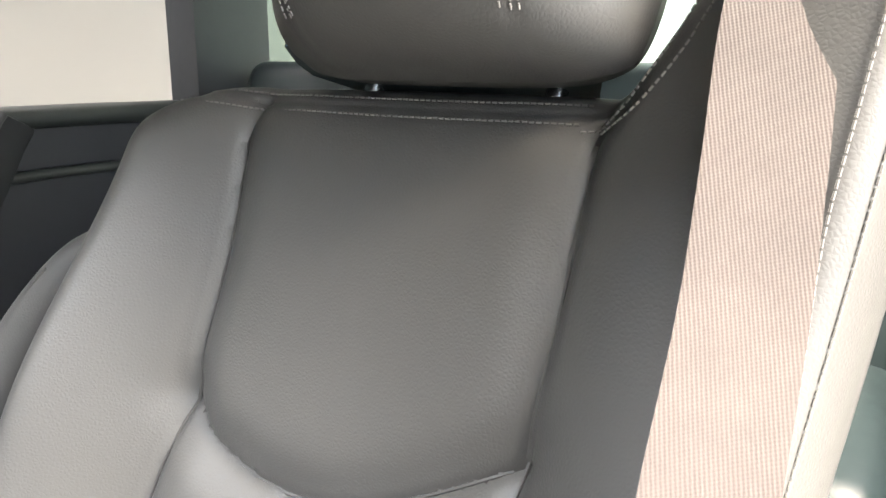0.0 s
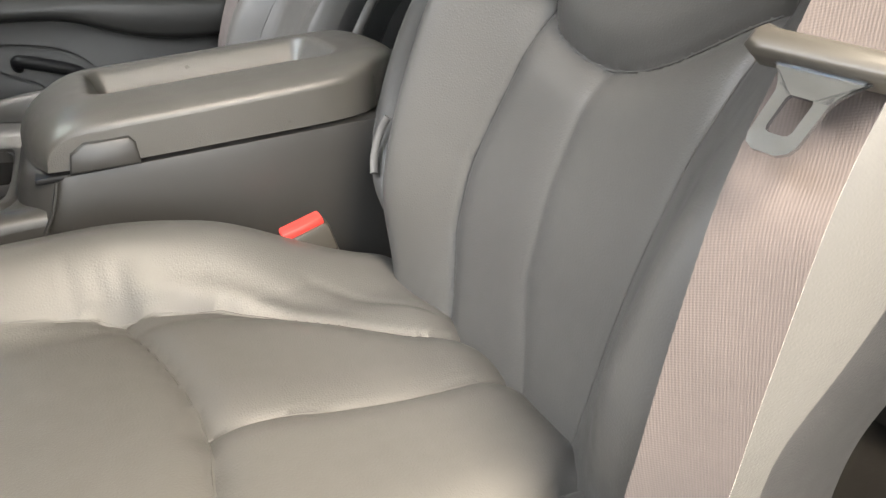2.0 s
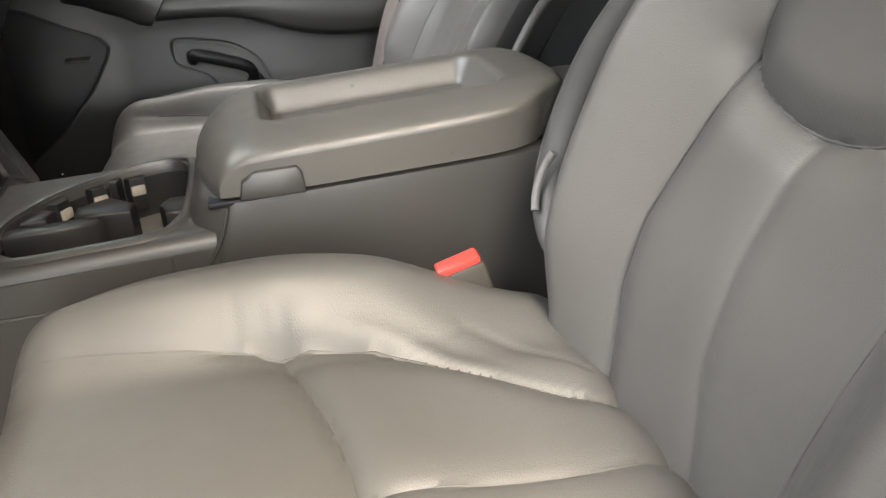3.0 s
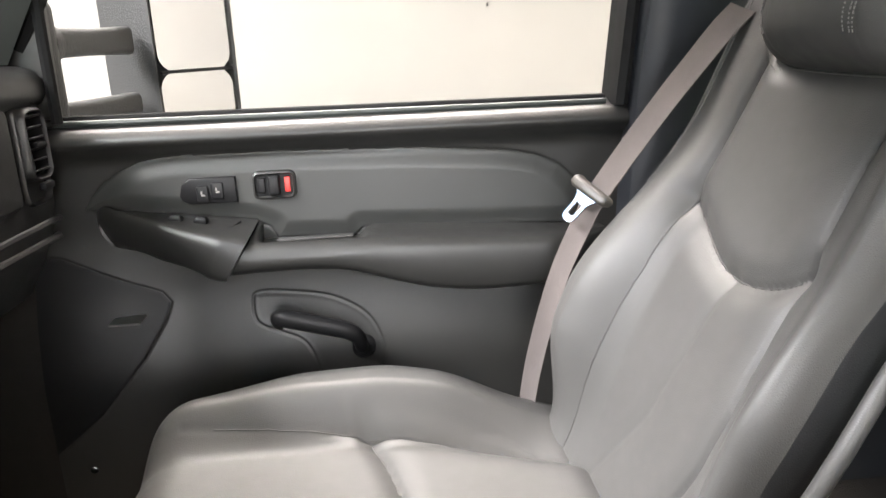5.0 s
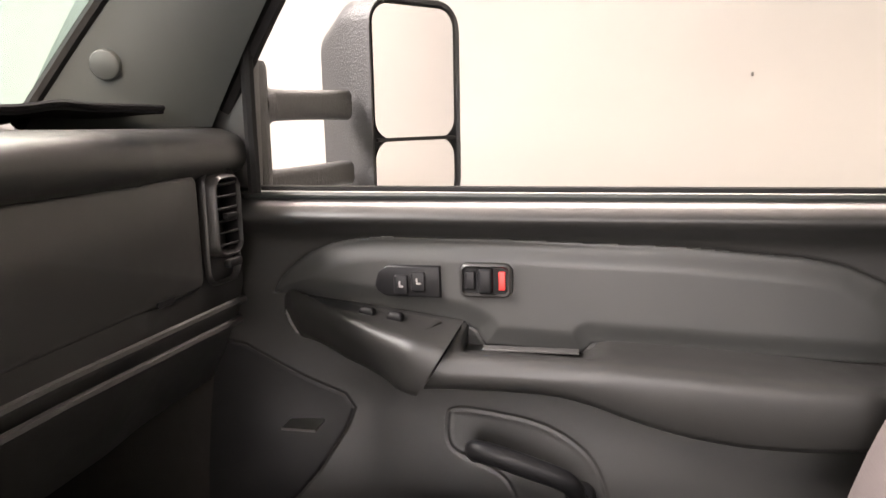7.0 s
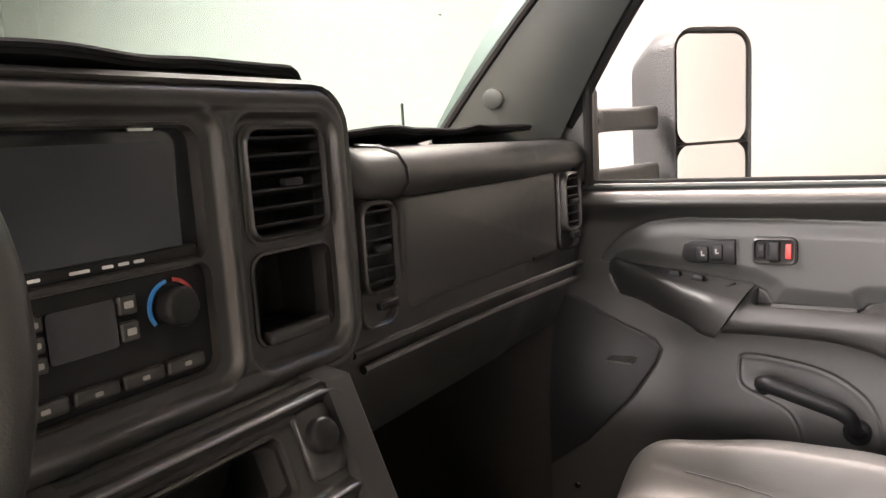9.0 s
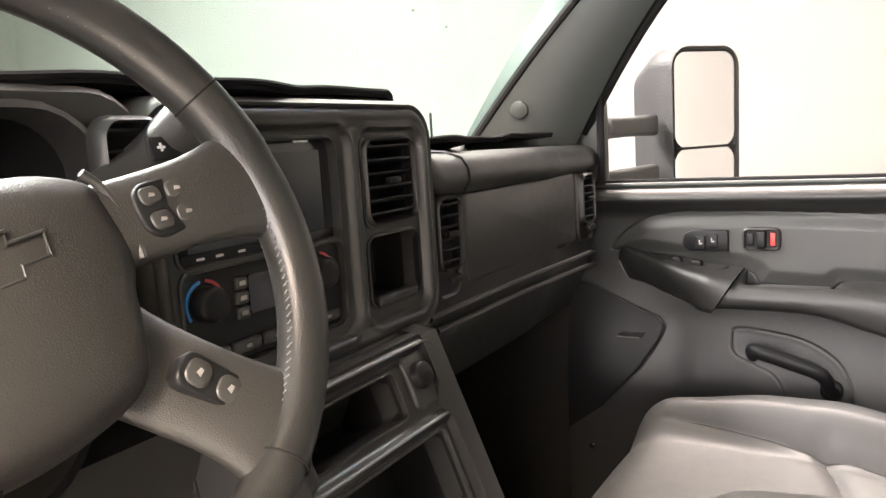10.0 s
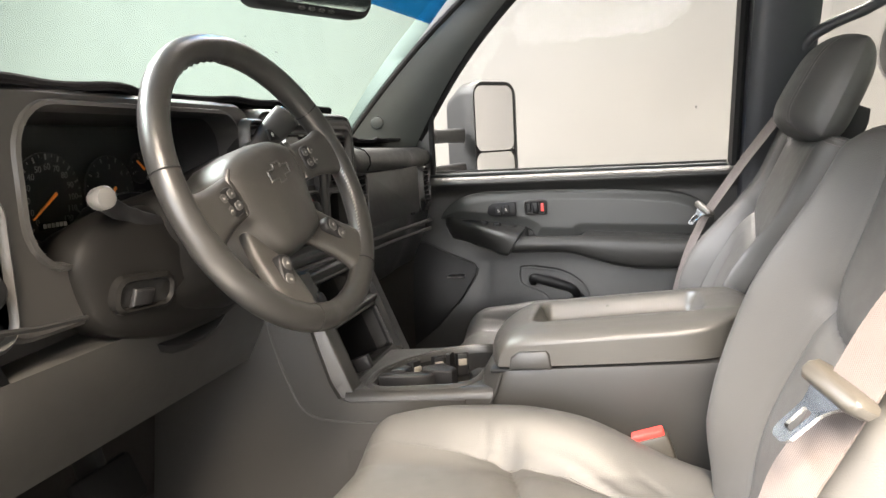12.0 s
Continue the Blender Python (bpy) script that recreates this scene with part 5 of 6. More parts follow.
def dashboard():
    t = thing("dashboard", (MID, 0.60, 0.45), "dark grey moulded dashboard with a full-width bezel", "dashboard")

    def prof(x):
        """Closed outline of the body in (y, z) at x."""
        p = float(sst(0.120, 0.208, x))          # 0 at the centre, 1 on the passenger's side
        e = float(sst(0.62, 0.80, abs(x - MID)))
        yf = 0.415 + 0.006 * p - 0.014 * float(sst(0.60, 0.74, x)) + 0.02 * e
        zt = 0.856 - 0.072 * p - 0.006 * float(sst(0.2, 0.75, x))
        front = [((0.055, 0.002), (0.050, 0.002)), ((0.020, -0.004), (0.012, 0.000)), ((0.004, -0.018), (-0.010, -0.008)), ((0.000, -0.030), (-0.019, -0.021)), ((0.000, -0.046), (-0.020, -0.036)), ((0.003, -0.050), (-0.011, -0.049)), ((0.004, -0.055), (0.006, -0.057))]
        front = [(yf + a[0] + (b[0] - a[0]) * p, zt + a[1] + (b[1] - a[1]) * p) for a, b in front]
        return [(0.90, 0.80), (0.80, 0.815), (0.62, zt - 0.012), (0.50, zt - 0.002), *front,
                (yf + 0.002, 0.70), (yf - 0.004, 0.62), (yf - 0.004, 0.590), (yf + 0.006, 0.550), (yf + 0.026, 0.505), (yf + 0.050, 0.460), (yf + 0.16, 0.445), (yf + 0.35, 0.43), (0.90, 0.50)]
    xs = np.linspace(MID - 0.86, MID + 0.855, 130)
    part("body", loft([[(x, y + (0.11 if -0.70 < x < 0.145 and 0.60 < z < 0.842 else 0), z) for y, z in prof(x)] for x in xs]), PLASTIC, t, "dark grey dash body")

    # rolled pad above the glove box
    ax = (X, Z, -Y)
    # glove box door
    gl = slab(rrect(0.412, 0.126, 0.010), (0.478, 0.434, 0.668), X, Z, -Y, -0.01, 0.018, 0.005)
    g = part("glove_box_door", gl, PLASTIC, t, "dark grey glove box door")
    part("glove_lock", slab(rrect(0.03, 0.006, 0.002), (0.60, 0.413, 0.610), X, Z, -Y, 0, 0.002), BLACK, g)
    for x0, z0, x1, z1 in ((0.175, 0.582, 0.745, 0.578), (0.190, 0.562, 0.735, 0.556)):
        part("trim_rib", tube([(x0, 0.418, z0), (0.45, 0.418, (z0 + z1) / 2), (x1, 0.404, z1)], 0.005, 8), PLASTIC, t)
    part("pad_joint", tube([(0.268, 0.470, 0.788), (0.266, 0.434, 0.785), (0.266, 0.412, 0.777), (0.266, 0.402, 0.763), (0.266, 0.401, 0.748), (0.266, 0.410, 0.735)], 0.0025, 6), BLACK, t, "joint in the dash pad")

    def vent(name, x, y, z, w, h, slats, parent, tilt=0.0):
        o = Vector((x, y, z))
        u = Vector((math.cos(tilt), -math.sin(tilt), 0))
        n = Vector((-math.sin(tilt), -math.cos(tilt), 0))
        fr = part(name, ring_frame(w, h, 0.012, 0.006, o, u, Z, n, -0.012, 0.005, -0.012), PLASTIC, parent, "dark air vent")
        r1 = rrect(w - 0.001, h - 0.001, 0.011)
        part("duct", loft([place(r1, o, u, Z, n, 0.0), place(r1, o, u, Z, n, -0.05)], caps=(False, True)), BLACK, fr, "black duct")
        M = Matrix((u, n, Z)).transposed()
        for i in range(slats):
            zz = h * ((i + 0.5) / slats - 0.5)
            part("slat", rbox(o + Z * zz - n * 0.006, (w - 0.004, 0.018, 0.0028), 0.001, M @ Matrix.Rotation(0.25, 3, "X"), 1), BLACK, fr)
        part("thumb_tab", rbox(o + n * 0.005, (0.022, 0.008, 0.007), 0.002, M), BLACK, fr)
        return fr

    vent("side_vent", 0.218, 0.408, 0.684, 0.044, 0.086, 6, t, 0.1)
    vent("side_vent", 0.730, 0.4095, 0.680, 0.042, 0.084, 6, t, 0.12)
    for x, y, tilt in ((0.218, 0.402, 0.0), (0.730, 0.405, 0.12)):
        su, sn = Vector((math.cos(tilt), -math.sin(tilt), 0)), Vector((-math.sin(tilt), -math.cos(tilt), 0))
        part("vent_wheel", rbox((x, y, 0.626), (0.030, 0.010, 0.010), 0.003), BLACK, t, "ribbed vent wheel")
        part("vent_surround", ring_frame(0.056, 0.128, 0.016, 0.005, (x, y + 0.012, 0.668), su, Z, sn, -0.02, 0.003, -0.004), PLASTIC, t)

    # --- centre bezel with radio, climate panel, vent and cubby
    y = FACE_Y
    cx0, cx1, cz0, cz1 = -0.225, 0.172, 0.588, 0.842
    holes = {"radio": (-0.097, 0.760, 0.206, 0.106), "climate": (-0.097, 0.666, 0.206, 0.092), "vent": (0.094, 0.761, 0.102, 0.100), "cubby": (0.094, 0.664, 0.100, 0.082)}
    mid = Vector(((cx0 + cx1) / 2, y, (cz0 + cz1) / 2))
    trays = [(-0.097 - mid.x, 0.714 - mid.z, 0.234, 0.212, 0.022), (0.094 - mid.x, 0.712 - mid.z, 0.118, 0.210, 0.022)]
    bz = part("centre_bezel", moulded_face(mid, *ax, cx1 - cx0, cz1 - cz0, 0.040, trays, [(h[0] - mid.x, h[1] - mid.z, h[2] - 0.006, h[3] - 0.006, 0.012) for h in holes.values()]), PLASTIC, t, "dark grey centre bezel with rounded openings")
    part("bezel_rim", ring_frame(cx1 - cx0 - 0.004, cz1 - cz0 - 0.004, 0.038, 0.010, mid, *ax, -0.05, 0.002, -0.004), PLASTIC, bz, "raised outer rim")
    for nm, h in holes.items():
        part(nm + "_surround", ring_frame(h[2] - 0.008, h[3] - 0.008, 0.012, 0.005, (h[0], y + 0.006, h[1]), *ax, -0.003, 0.0025, -0.02), PLASTIC, bz, "rounded opening edge")
    h = holes["radio"]
    ro = Vector((h[0], y + 0.013, h[1]))
    ra = part("head_unit", slab(rrect(h[2] - 0.004, h[3] - 0.002, 0.004), ro, *ax, -0.05, 0.0, 0.001), GLOSS, bz, "black double-height touchscreen radio, switched off")
    part("display", slab(rrect(0.168, 0.078, 0.002), ro + Z * 0.000, *ax, 0, 0.0012), SCREEN, ra, "dark blank display")
    part("key_strip", slab(rrect(0.188, 0.010, 0.002), ro - Z * 0.043, *ax, 0, 0.004, 0.001), BLACK, ra, "strip of small keys")
    for dx in (-0.075, -0.055, -0.030, 0.0, 0.02, 0.032, 0.044):
        part("key_mark", slab(rrect(0.008 if abs(dx) > 0.01 else 0.014, 0.0022, 0.0008), ro + X * dx - Z * 0.043, *ax, 0.004, 0.0046), WHITE, ra)
    part("badge", slab(rrect(0.022, 0.0035, 0.001), ro + X * -0.048 + Z * 0.048, *ax, 0, 0.0012), PALE, ra, "plain maker's badge")
    part("badge", slab(rrect(0.020, 0.0028, 0.001), ro + X * 0.060 + Z * 0.0485, *ax, 0, 0.0012), WHITE, ra, "plain printed mark")
    h = holes["climate"]
    co = Vector((h[0], y + 0.010, h[1]))
    cl = part("climate_panel", slab(rrect(h[2] - 0.004, h[3] - 0.004, 0.010), co, *ax, -0.03, 0.0, 0.001), BLACK, bz, "black climate control panel")
    for dx in (-0.075, 0.067):
        ko = co + X * dx + Z * 0.014
        cap = [(0.0150 * math.cos(q), 0.0150 * math.sin(q)) for q in [2 * math.pi * i / 32 for i in range(32)]]
        kn = part("knob", slab(cap, ko, *ax, 0, 0.016, 0.004), BLACK, cl, "round black temperature knob")
        for col, a0, a1 in ((BLUE, 100, 215), (REDP, -35, 85)):
            arc = [(0.0192 * math.cos(radians(a0 + (a1 - a0) * i / 14)), 0.0192 * math.sin(radians(a0 + (a1 - a0) * i / 14))) for i in range(15)]
            g = loft([[ko + X * p[0] * f + Z * p[1] * f - Y * d for p in arc] for f, d in ((0.93, 0.0), (0.93, 0.0016), (1.07, 0.0016), (1.07, 0.0))], closed=False)
            part("scale_arc", g, col, kn, "cold scale arc" if col is BLUE else "hot scale arc")
    part("climate_display", slab(rrect(0.048, 0.034, 0.003), co + X * -0.003 + Z * 0.012, *ax, 0, 0.002), GLOSS, cl, "small dark display")
    for dx, dz, w, hh in ((-0.036, 0.024, 0.014, 0.011), (-0.036, 0.011, 0.014, 0.011), (-0.036, -0.002, 0.014, 0.011), (0.030, 0.023, 0.014, 0.014), (0.030, 0.004, 0.014, 0.014)):
        k = part("key", slab(rrect(w, hh, 0.002), co + X * dx + Z * dz, *ax, 0, 0.004, 0.0015), PLASTIC, cl)
        part("key_mark", slab(rrect(w * 0.5, hh * 0.35, 0.001), co + X * dx + Z * dz, *ax, 0.004, 0.0046), PALE, cl)
    for i in range(5):
        dx = -0.072 + 0.036 * i
        part("key", slab(rrect(0.033, 0.011, 0.003), co + X * dx + Z * -0.031, *ax, 0, 0.005, 0.002), PLASTIC, cl)
        part("key_mark", slab(rrect(0.006, 0.0032, 0.001), co + X * dx + Z * -0.031, *ax, 0.005, 0.0056), PALE, cl)
    vent("centre_vent", holes["vent"][0], y + 0.004, holes["vent"][1], 0.088, 0.086, 6, bz)
    vent("centre_vent", -0.232, y - 0.006, 0.797, 0.044, 0.058, 4, bz)
    h = holes["cubby"]
    r1 = rrect(h[2] - 0.008, h[3] - 0.006, 0.010)
    part("cubby_box", loft([place(r1, (h[0], y, h[1]), *ax, -0.003), place(r1, (h[0], y, h[1]), *ax, -0.09)], caps=(False, True)), BLACK, bz, "open dark cubby")
    part("cubby_lip", slab(rrect(0.074, 0.012, 0.003), (h[0], y + 0.006, h[1] - 0.033), *ax, -0.004, 0.006, 0.003), PLASTIC, bz)

    # --- instrument hood and cluster
    c0, c1, b0, b1 = -0.645, -0.252, 0.684, 0.834
    o = Vector(((c0 + c1) / 2, FACE_Y + 0.012, (b0 + b1) / 2))
    hood = part("cluster_hood", ring_frame(c1 - c0, b1 - b0, 0.045, 0.010, o, *ax, -0.004, 0.006, -0.03), PLASTIC, t, "rounded hood round the gauges")
    oo = Vector((-0.452, FACE_Y + 0.012, 0.735))
    part("cluster_bezel", loft([place(rrect(0.50, 0.236, 0.05), oo, *ax, -0.05), place(rrect(0.50, 0.236, 0.05), oo, *ax, -0.006), place(rrect(0.49, 0.226, 0.045), oo, *ax, 0.0), place(rrect(c1 - c0 + 0.012, b1 - b0 + 0.012, 0.05), o, *ax, 0.0)], caps=(False, False)), PLASTIC, t, "dark grey bezel round the gauges")
    r1 = rrect(c1 - c0, b1 - b0, 0.045)
    r2 = rrect(c1 - c0 - 0.03, b1 - b0 - 0.02, 0.05)
    part("hood_tunnel", loft([place(r1, o, *ax, -0.025), place(r2, o, *ax, -0.10)], caps=(False, True)), BLACK, hood, "black tunnel of the cluster")
    gy = o.y + 0.085
    def dial(x, z, r, marks, needle, a_from, a_to, text):
        c = Vector((x, gy, z))
        cap = [(r * math.cos(q), r * math.sin(q)) for q in [2 * math.pi * i / 40 for i in range(40)]]
        d = part("dial", slab(cap, c, *ax, 0, 0.003, 0.0008), BLACK, hood, "black dial with white marks")
        geos = []
        for i in range(marks):
            q = radians(a_from + (a_to - a_from) * i / (marks - 1))
            big = i % 2 == 0
            r0 = r * (0.84 if big else 0.90)
            p, w = Vector((math.cos(q), 0, math.sin(q))), (0.0012 if big else 0.0007)
            sd = Vector((-math.sin(q), 0, math.cos(q)))
            geos.append(([c + p * r0 - sd * w - Y * 0.0036, c + p * r0 + sd * w - Y * 0.0036, c + p * r * 0.97 + sd * w - Y * 0.0036, c + p * r * 0.97 - sd * w - Y * 0.0036], [(0, 1, 2, 3)]))
        part("scale", join(*geos), DIM, d, "white scale marks")
        for i, tx in enumerate(text):
            q = radians(a_from + (a_to - a_from) * i / max(1, len(text) - 1))
            cu = bpy.data.curves.new("numeral", "FONT")
            cu.body, cu.size, cu.align_x, cu.align_y, cu.extrude = tx, r * 0.20, "CENTER", "CENTER", 0.0002
            tob = bpy.data.objects.new("numeral", cu)
            me = bpy.data.meshes.new_from_object(tob)
            bm = bmesh.new()
            bm.from_mesh(me)
            pp = c + Vector((math.cos(q), 0, math.sin(q))) * r * 0.68 - Y * 0.004
            bmesh.ops.transform(bm, matrix=Matrix.Translation(pp) @ Matrix.Rotation(radians(90), 4, "X"), verts=bm.verts)
            part("numeral", bm, DIM, d, smooth=False)
            bpy.data.objects.remove(tob)
        q = radians(needle)
        p, sd = Vector((math.cos(q), 0, math.sin(q))), Vector((-math.sin(q), 0, math.cos(q)))
        g = loft([[c + p * (-0.15 * r) + sd * 0.0016 - Y * 0.006, c + p * (-0.15 * r) - sd * 0.0016 - Y * 0.006, c + p * r * 0.75 - sd * 0.0007 - Y * 0.006, c + p * r * 0.75 + sd * 0.0007 - Y * 0.006],
                  [c + p * (-0.15 * r) + sd * 0.0016 - Y * 0.008, c + p * (-0.15 * r) - sd * 0.0016 - Y * 0.008, c + p * r * 0.75 - sd * 0.0007 - Y * 0.008, c + p * r * 0.75 + sd * 0.0007 - Y * 0.008]])
        part("needle", g, ORANGE, d, "orange needle")
        return d
    dial(-0.524, 0.744, 0.050, 25, 215, 228, -48, ["0", "10", "20", "30", "40", "50", "60", "70", "80", "90", "100", "110", "120"])
    dial(-0.424, 0.744, 0.044, 15, 225, 225, -45, ["0", "1", "2", "3", "4", "5", "6"])
    for x, z, tx in ((-0.362, 0.770, ["0", "60", "120"]), (-0.362, 0.722, ["C", "H"]), (-0.316, 0.770, ["E", "F"]), (-0.316, 0.722, ["8", "18"])):
        dial(x, z, 0.020, 9, 140, 200, 10, tx)
    part("odometer", slab(rrect(0.045, 0.008, 0.001), (-0.524, gy - 0.004, 0.714), *ax, 0, 0.001), GLOSS, hood, "odometer window")
    for i in range(6):
        part("odometer_mark", slab(rrect(0.004, 0.005, 0.001), (-0.539 + 0.006 * i, gy - 0.005, 0.714), *ax, 0, 0.001), PALE, hood, "odometer bar")
    part("lens", slab(rrect(c1 - c0 - 0.03, b1 - b0 - 0.02, 0.05), o, *ax, -0.080, -0.078), GLASS, hood, "clear cover over the gauges").visible_shadow = False
    # joint of bezel over hood
    part("bezel_line", tube([(-0.72, FACE_Y + 0.005, 0.640), (-0.66, FACE_Y + 0.002, 0.632), (-0.60, FACE_Y + 0.0, 0.628)], 0.003, 6), RUBBER, t)

    # light switch panel at the far end
    lo = (-0.722, FACE_Y + 0.010, 0.690)
    lp = part("light_panel", ring_frame(0.085, 0.13, 0.02, 0.010, lo, *ax, -0.02, 0.006, -0.004), PLASTIC, t, "light switch panel")
    part("panel_plate", slab(rrect(0.09, 0.13, 0.02), lo, *ax, -0.02, -0.002), BLACK, lp)
    cap = [(0.017 * math.cos(q), 0.017 * math.sin(q)) for q in [2 * math.pi * i / 24 for i in range(24)]]
    part("light_knob", slab(cap, (lo[0] + 0.012, lo[1], 0.675), *ax, 0, 0.018, 0.005), BLACK, lp, "round light switch")
    part("dimmer", slab(rrect(0.03, 0.02, 0.004), (lo[0] + 0.01, lo[1], 0.73), *ax, 0, 0.004, 0.002), PLASTIC, lp)

    # knee panel under the column
    loops = []
    for x in np.linspace(-0.93, -0.20, 60):
        dip = 0.060 * math.exp(-((x + 0.40) / 0.125) ** 4)
        zt = 0.630 - dip
        sl = (x + 0.93) * 0.12
        kd = 0.030 * float(sst(-0.30, -0.95, x))
        loops.append([(x, 0.520, zt + 0.004), (x, 0.472 - kd, zt), (x, 0.464 - kd, zt - 0.006), (x, 0.460 - kd, zt - 0.030), (x, 0.466 - 0.9 * kd, 0.540), (x, 0.482 - 0.8 * kd, 0.505), (x, 0.505 - 0.6 * kd, 0.488), (x, 0.55, 0.478 + sl * 0.1), (x, 0.64, 0.475), (x, 0.64, 0.60)])
    # black sheet added over the knee panel's ledge to keep that gap dark
    part("ledge_shade", rbox((-0.40, 0.475, 0.634), (0.40, 0.10, 0.004), 0.001), BLACK, t, "added black sheet darkening the ledge under the column")
    part("knee_panel", loft(loops), PLASTIC, t, "smooth dark knee panel under the column")
    return t


dashboard()


def dash_mat():
    xs = np.linspace(MID - 0.80, MID + 0.79, 150)
    q = np.linspace(0, 1, 40)
    Xg, Q = np.meshgrid(xs, q, indexing="ij")
    p = sst(0.128, 0.236, Xg)
    edge = 0.424 + 0.055 * p + 0.012 * np.sin(Xg * 13) + 0.008 * np.sin(Xg * 31 + 1)
    Yg = edge + (0.80 - edge) * Q
    Zg = 0.856 - 0.058 * p * (1 - Q * 0.3) - 0.03 * Q
    wr = 0.005 * np.sin(Xg * 23 + Q * 9) + 0.004 * np.sin(Xg * 47 - Q * 14) + 0.010 * np.exp(-((Xg - 0.34) / 0.05) ** 2) * (1 - Q) + 0.010 * np.exp(-((Xg - 0.60) / 0.09) ** 2)
    Zg = Zg + 0.5 * wr * (0.5 + 0.5 * Q) + 0.004
    T = np.stack([Xg, Yg, Zg], -1)
    Bt = T - np.array([0, 0, 0.006])
    rim = lambda G: np.concatenate([G[:, 0], G[-1, 1:], G[::-1, -1][1:], G[0, ::-1][1:-1]])  # noqa: E731
    ob = part("dash_cover", join(sheet(T), sheet(Bt), loft([rim(T), rim(Bt)], caps=(False, False))), FABRIC)
    part("hem", tube([tuple(p) for p in T[:, 0]], 0.0032, 6), FABRIC, ob, "sewn hem of the cloth")
    return tagged(ob, "wrinkled black cloth cover lying on the dash", "dash cover")


dash_mat()


# ---------- steering column and wheel ----------
WC = Vector((-0.396, 0.290, 0.747))
_yaw, _tilt = radians(-7.0), radians(22.8)
WN = Vector((math.sin(_yaw) * math.cos(_tilt), -math.cos(_yaw) * math.cos(_tilt), math.sin(_tilt)))
CU = Z.cross(WN).normalized()
CU = CU if CU.x > 0 else -CU
CV = WN.cross(CU) if WN.cross(CU).z > 0 else -WN.cross(CU)
_turned = radians(13.4)                                   # the wheel stands turned a little to the left
WU = CU * math.cos(_turned) + CV * math.sin(_turned)
WV = CV * math.cos(_turned) - CU * math.sin(_turned)


def on_wheel(a, r, d=0.0):
    return WC + (WU * math.cos(a) + WV * math.sin(a)) * r + WN * d


def w2(u, v, d=0.0):
    return WC + WU * u + WV * v + WN * d


def steering_wheel():
    t = thing("steering_wheel", WC - WN * 0.05, "four-spoke leather steering wheel with a moulded grey hub", "steering wheel")
    n = 120
    R0 = 0.1745
    pts, rad = [], []
    for i in range(n):
        a = 2 * math.pi * i / n
        pts.append(on_wheel(a, R0))
        rad.append(0.0158 + 0.0012 * (abs(math.degrees(a) % 180 - 40) < 35))
    part("rim", tube(pts, rad, 18, closed=True, ups=WN), WHEEL_LEATHER, t, "worn dark leather rim")
    # finger ribs on the inner upper edge
    geos = []
    for dg in range(62, 122, 5):
        a = radians(dg)
        geos.append(tube([on_wheel(a - 0.022, R0 - 0.0110, -0.002), on_wheel(a, R0 - 0.0128, -0.002), on_wheel(a + 0.022, R0 - 0.0110, -0.002)], [0.004, 0.0048, 0.004], 8))
    part("finger_ribs", join(*geos), WHEEL_LEATHER, t, "finger ribs inside the rim")
    # laced seam on the inside right
    geos = []
    for k in range(70):
        a = radians(-52 + 120 * k / 69)
        sg = 1 if k % 2 else -1
        geos.append(tube([on_wheel(a, R0 - 0.0148, 0.0050), on_wheel(a + 0.014, R0 - 0.0140, 0.0086 if sg > 0 else 0.0074)], 0.0006, 5))
    part("lacing", join(*geos), THREAD, t, "laced leather seam", kind="stuff")
    for a in (radians(20), radians(-118), radians(160), radians(-62)):
        part("joint_ring", tube([on_wheel(a, R0) + (on_wheel(a + 0.004, R0) - on_wheel(a - 0.004, R0)).normalized() * 0.0 + (WN * math.cos(q) + (on_wheel(a, R0) - WC).normalized() * math.sin(q)) * 0.0168 for q in [2 * math.pi * i / 20 for i in range(20)]], 0.0008, 5, closed=True), RUBBER, t, "joint in the leather")

    # hub pad: a shield with a domed face
    half = [(0.0, 0.050), (0.045, 0.046), (0.073, 0.033), (0.078, 0.020), (0.079, 0.000), (0.075, -0.018), (0.067, -0.032), (0.060, -0.052), (0.052, -0.070), (0.040, -0.080), (0.020, -0.084)]
    outline = half + [(0.0, -0.085)] + [(-a, b) for a, b in half[:0:-1]]
    ol = [(p.x, p.y) for p in smooth_line([(a, b, 0) for a, b in outline], 4, True)]
    loops = []
    for f, d in ((1.08, -0.075), (1.08, -0.040), (1.05, -0.022), (1.0, -0.009), (0.94, -0.002), (0.80, 0.0035), (0.55, 0.0075), (0.25, 0.0095), (0.05, 0.010)):
        loops.append([w2(a * f, (b + 0.02) * f - 0.02, d) for a, b in ol])
    hub = part("hub_pad", loft(loops), PLASTIC_HUB, t, "dark moulded airbag cover")
    for q in (-1, 1):
        part("hub_seam", tube(smooth_line([w2(q * 0.070, 0.036, 0.000), w2(q * 0.078, 0.024, -0.003), w2(q * 0.080, 0.000, -0.003), w2(q * 0.078, -0.018, -0.004)], 5), 0.0026, 8), KEY_GREY, hub, "raised joint between hub and spoke")
    # embossed plain emblem outline and small marks
    em = [(-0.027, -0.006), (-0.024, 0.006), (-0.009, 0.006), (-0.007, 0.012), (0.010, 0.012), (0.008, 0.006), (0.027, 0.006), (0.024, -0.006), (0.009, -0.006), (0.007, -0.012), (-0.010, -0.012), (-0.008, -0.006)]
    part("emblem", tube([w2(a * 0.95 + 0.006, b + 0.006, 0.0090) for a, b in em], 0.0013, 6, closed=True), PLASTIC, hub, "embossed plain emblem outline", smooth=False)
